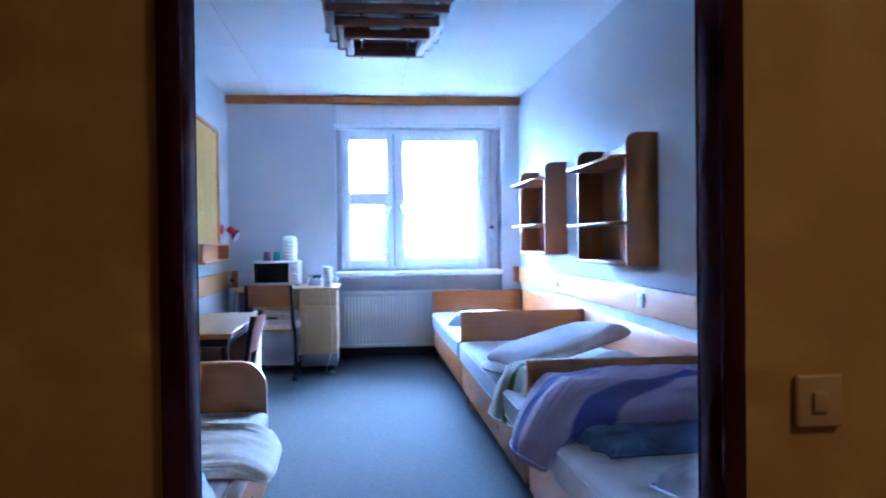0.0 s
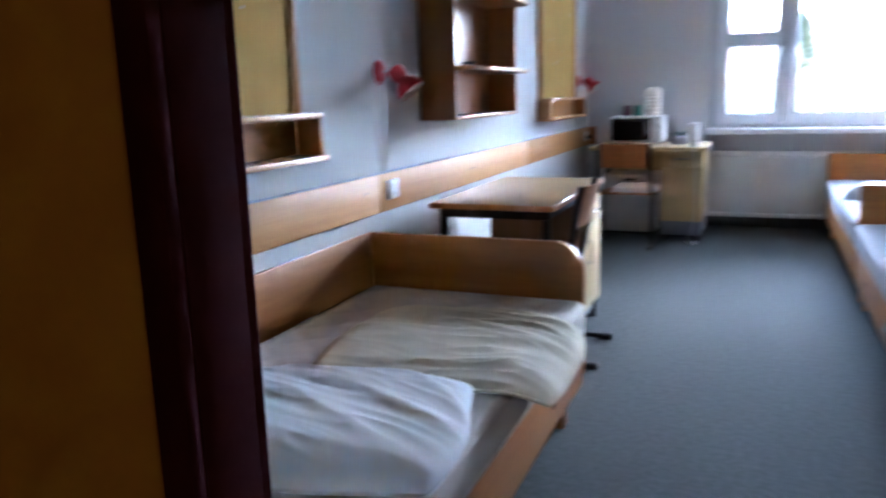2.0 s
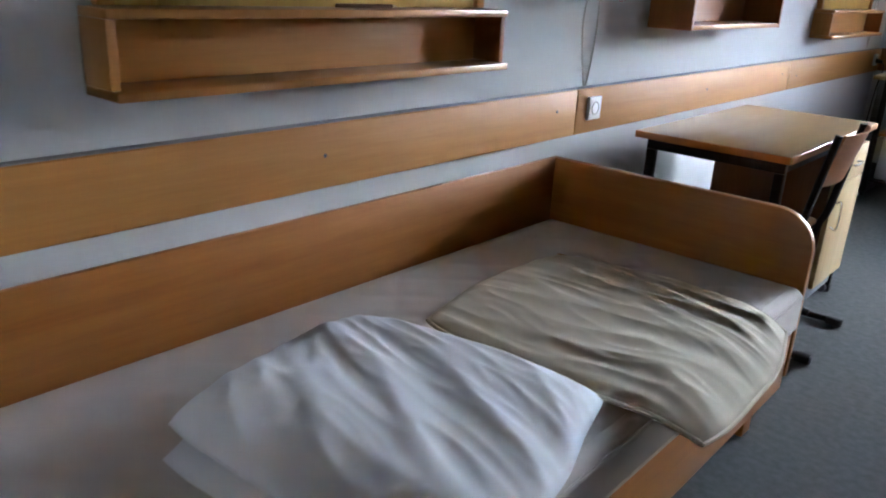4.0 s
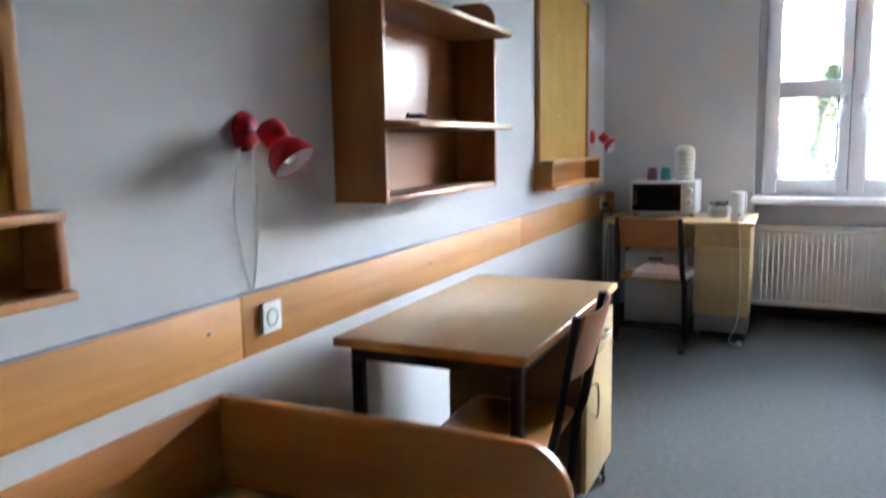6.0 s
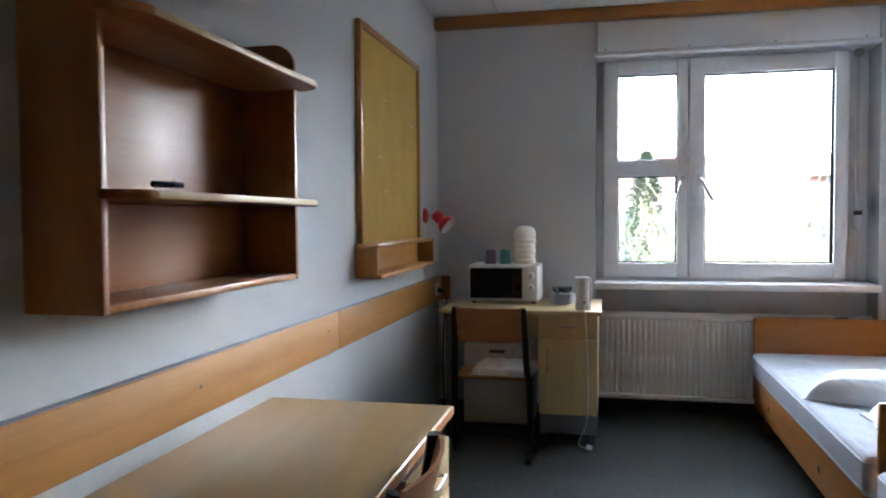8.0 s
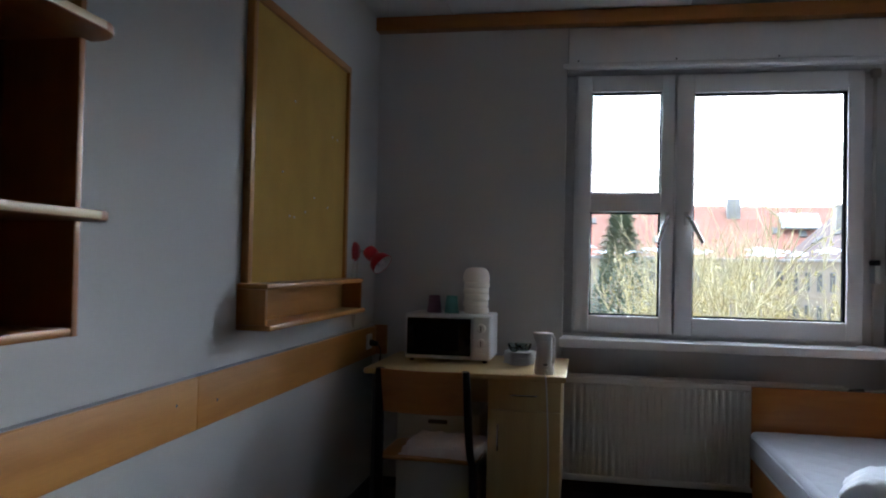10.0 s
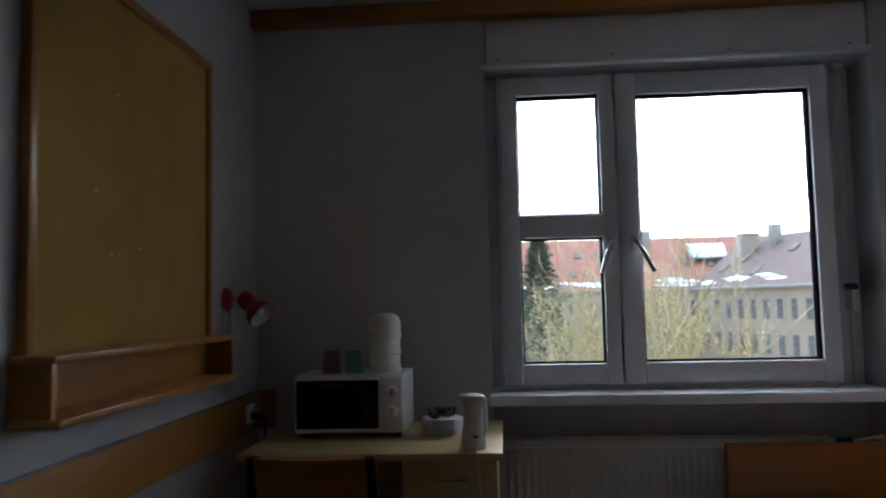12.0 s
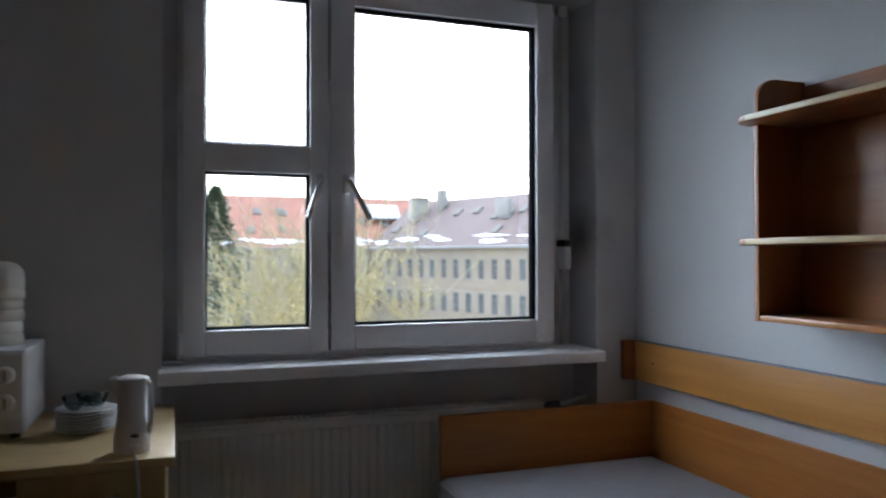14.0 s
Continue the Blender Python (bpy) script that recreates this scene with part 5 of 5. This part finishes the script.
def bare_tree(m, height, spread, leaves, seed, label):
    """Trunk, forking limbs and many small yellow leaf clumps along the twigs."""
    t = thing("garden_tree", m, label, "tree", "courtyard trees")
    rng = random.Random(seed)
    tr, tw, lf = bmesh.new(), bmesh.new(), []
    top = Vector((0, 0, height * 0.3))
    tube_into(tr, [(0, 0, 0), (0.05, 0.02, height * 0.15), tuple(top)], [0.22, 0.18, 0.15], 8)

    def grow(p, d, length, r, level):
        n = 5
        pts, q = [p.copy()], p.copy()
        for i in range(n):
            d = (d + Vector((rng.gauss(0, 0.16), rng.gauss(0, 0.16), 0.06 + rng.gauss(0, 0.08)))).normalized()
            q = q + d * length / n
            pts.append(q.copy())
        tube_into(tr if level == 0 else tw, pts, [r * (1 - 0.75 * i / n) for i in range(n + 1)], 5 if level < 2 else 3)
        if level >= 2:
            for q in pts[1:]:
                lf.append(q)
        if level < 3:
            for i in range(5 if level < 2 else 3):
                k = rng.randint(1, n)
                nd = (d + Vector((rng.gauss(0, 0.5), rng.gauss(0, 0.5), rng.gauss(0.4, 0.35)))).normalized()
                grow(pts[k], nd, length * rng.uniform(0.5, 0.8), r * 0.55, level + 1)
    for i in range(7):
        a = i * math.tau / 7 + rng.uniform(-0.3, 0.3)
        grow(top * rng.uniform(0.7, 1.0), Vector((math.cos(a) * spread, math.sin(a) * spread, 1.0)).normalized(), height * rng.uniform(0.38, 0.55), 0.11, 0)
    part("trunk", tr, "bark", t)
    part("twigs", tw, "spring_twig", t)
    V, F = [], []
    for i in range(leaves):
        q = rng.choice(lf) + Vector((rng.gauss(0, 0.07), rng.gauss(0, 0.07), rng.gauss(0, 0.07)))
        if rng.random() < max(0.0, (q.z / height - 0.55)) * 2.0:
            continue
        s = rng.uniform(0.04, 0.09)
        a = Vector((rng.gauss(0, 1), rng.gauss(0, 1), rng.gauss(0, 1))).normalized() * s
        b = a.cross(Vector((rng.gauss(0, 1), rng.gauss(0, 1), rng.gauss(0, 1)))).normalized() * s * 0.5
        k = len(V)
        V += [q - a, q + b, q + a, q - b]
        F.append((k, k + 1, k + 2, k + 3))
    me = bpy.data.meshes.new("crown")
    me.from_pydata([tuple(v) for v in V], [], F)
    me.materials.append(MATS["spring_leaf"])
    ob = new("crown", me)
    ob.parent = t
    return t


bare_tree(pose(5.2, 33, GZ), 13.0, 0.5, 9000, 5, "bare tree with first yellow leaves in the courtyard")
bare_tree(pose(10.2, 36, GZ), 13.9, 0.5, 10000, 9, "bare tree with many yellow leaves in the courtyard")


def conifer_tree(m, height, r0, seed):
    t = thing("conifer_tree", m, "tapering green conifer in the courtyard", "tree")
    rng = random.Random(seed)
    part("trunk", tube([(0, 0, 0), (0, 0, height * 0.5), (0, 0, height * 0.97)], [0.22, 0.14, 0.02], 8), "bark", t)
    V, F = [], []
    for i in range(14000):
        h = rng.random() ** 0.8
        z = height * (0.08 + 0.92 * h)
        a = rng.uniform(0, math.tau)
        rr = r0 * (1 - h) ** 0.75 * (0.75 + 0.45 * noise.noise(Vector((math.cos(a) * 1.5, math.sin(a) * 1.5, z * 0.7)))) * rng.uniform(0.35, 1.05) + 0.04
        c = Vector((math.cos(a) * rr, math.sin(a) * rr, z))
        o = Vector((math.cos(a), math.sin(a), rng.uniform(-0.2, 0.7))).normalized() * rng.uniform(0.2, 0.5)
        s = Vector((-math.sin(a), math.cos(a), rng.gauss(0, 0.3))).normalized() * rng.uniform(0.04, 0.1)
        k = len(V)
        V += [c - s, c + s, c + o]
        F.append((k, k + 1, k + 2))
    me = bpy.data.meshes.new("foliage")
    me.from_pydata([tuple(v) for v in V], [], F)
    me.materials.append(MATS["conifer"])
    ob = new("foliage", me)
    ob.parent = t


conifer_tree(pose(3.5, 46, GZ), 16.6, 5.0, 2)

rl = thing("roof_light", pose(24.3, 83.7, 6.55, 42, 0, 0), "long glazed roof light on the red tiled roof", "skylight")
part("frame", box((-2.1, -1.3, -0.1), (2.1, 1.3, 0.12), 0.03), "cornice", rl)
for i in range(6):
    part("pane", box((-1.98 + i * 0.67, -1.2, 0.121), (-1.38 + i * 0.67, 1.2, 0.15), 0.01), "snow_glass", rl)
ch = thing("corner_chimney", pose(27.2, 78.5, 2.6), "broad pale rendered chimney where the two roofs meet", "chimney")
part("shaft", box((-0.95, -0.6, 0), (0.95, 0.6, 5.1), 0.03), "chimney_render", ch)
part("cap", box((-1.05, -0.7, 5.1), (1.05, 0.7, 5.4), 0.04), "cornice", ch)
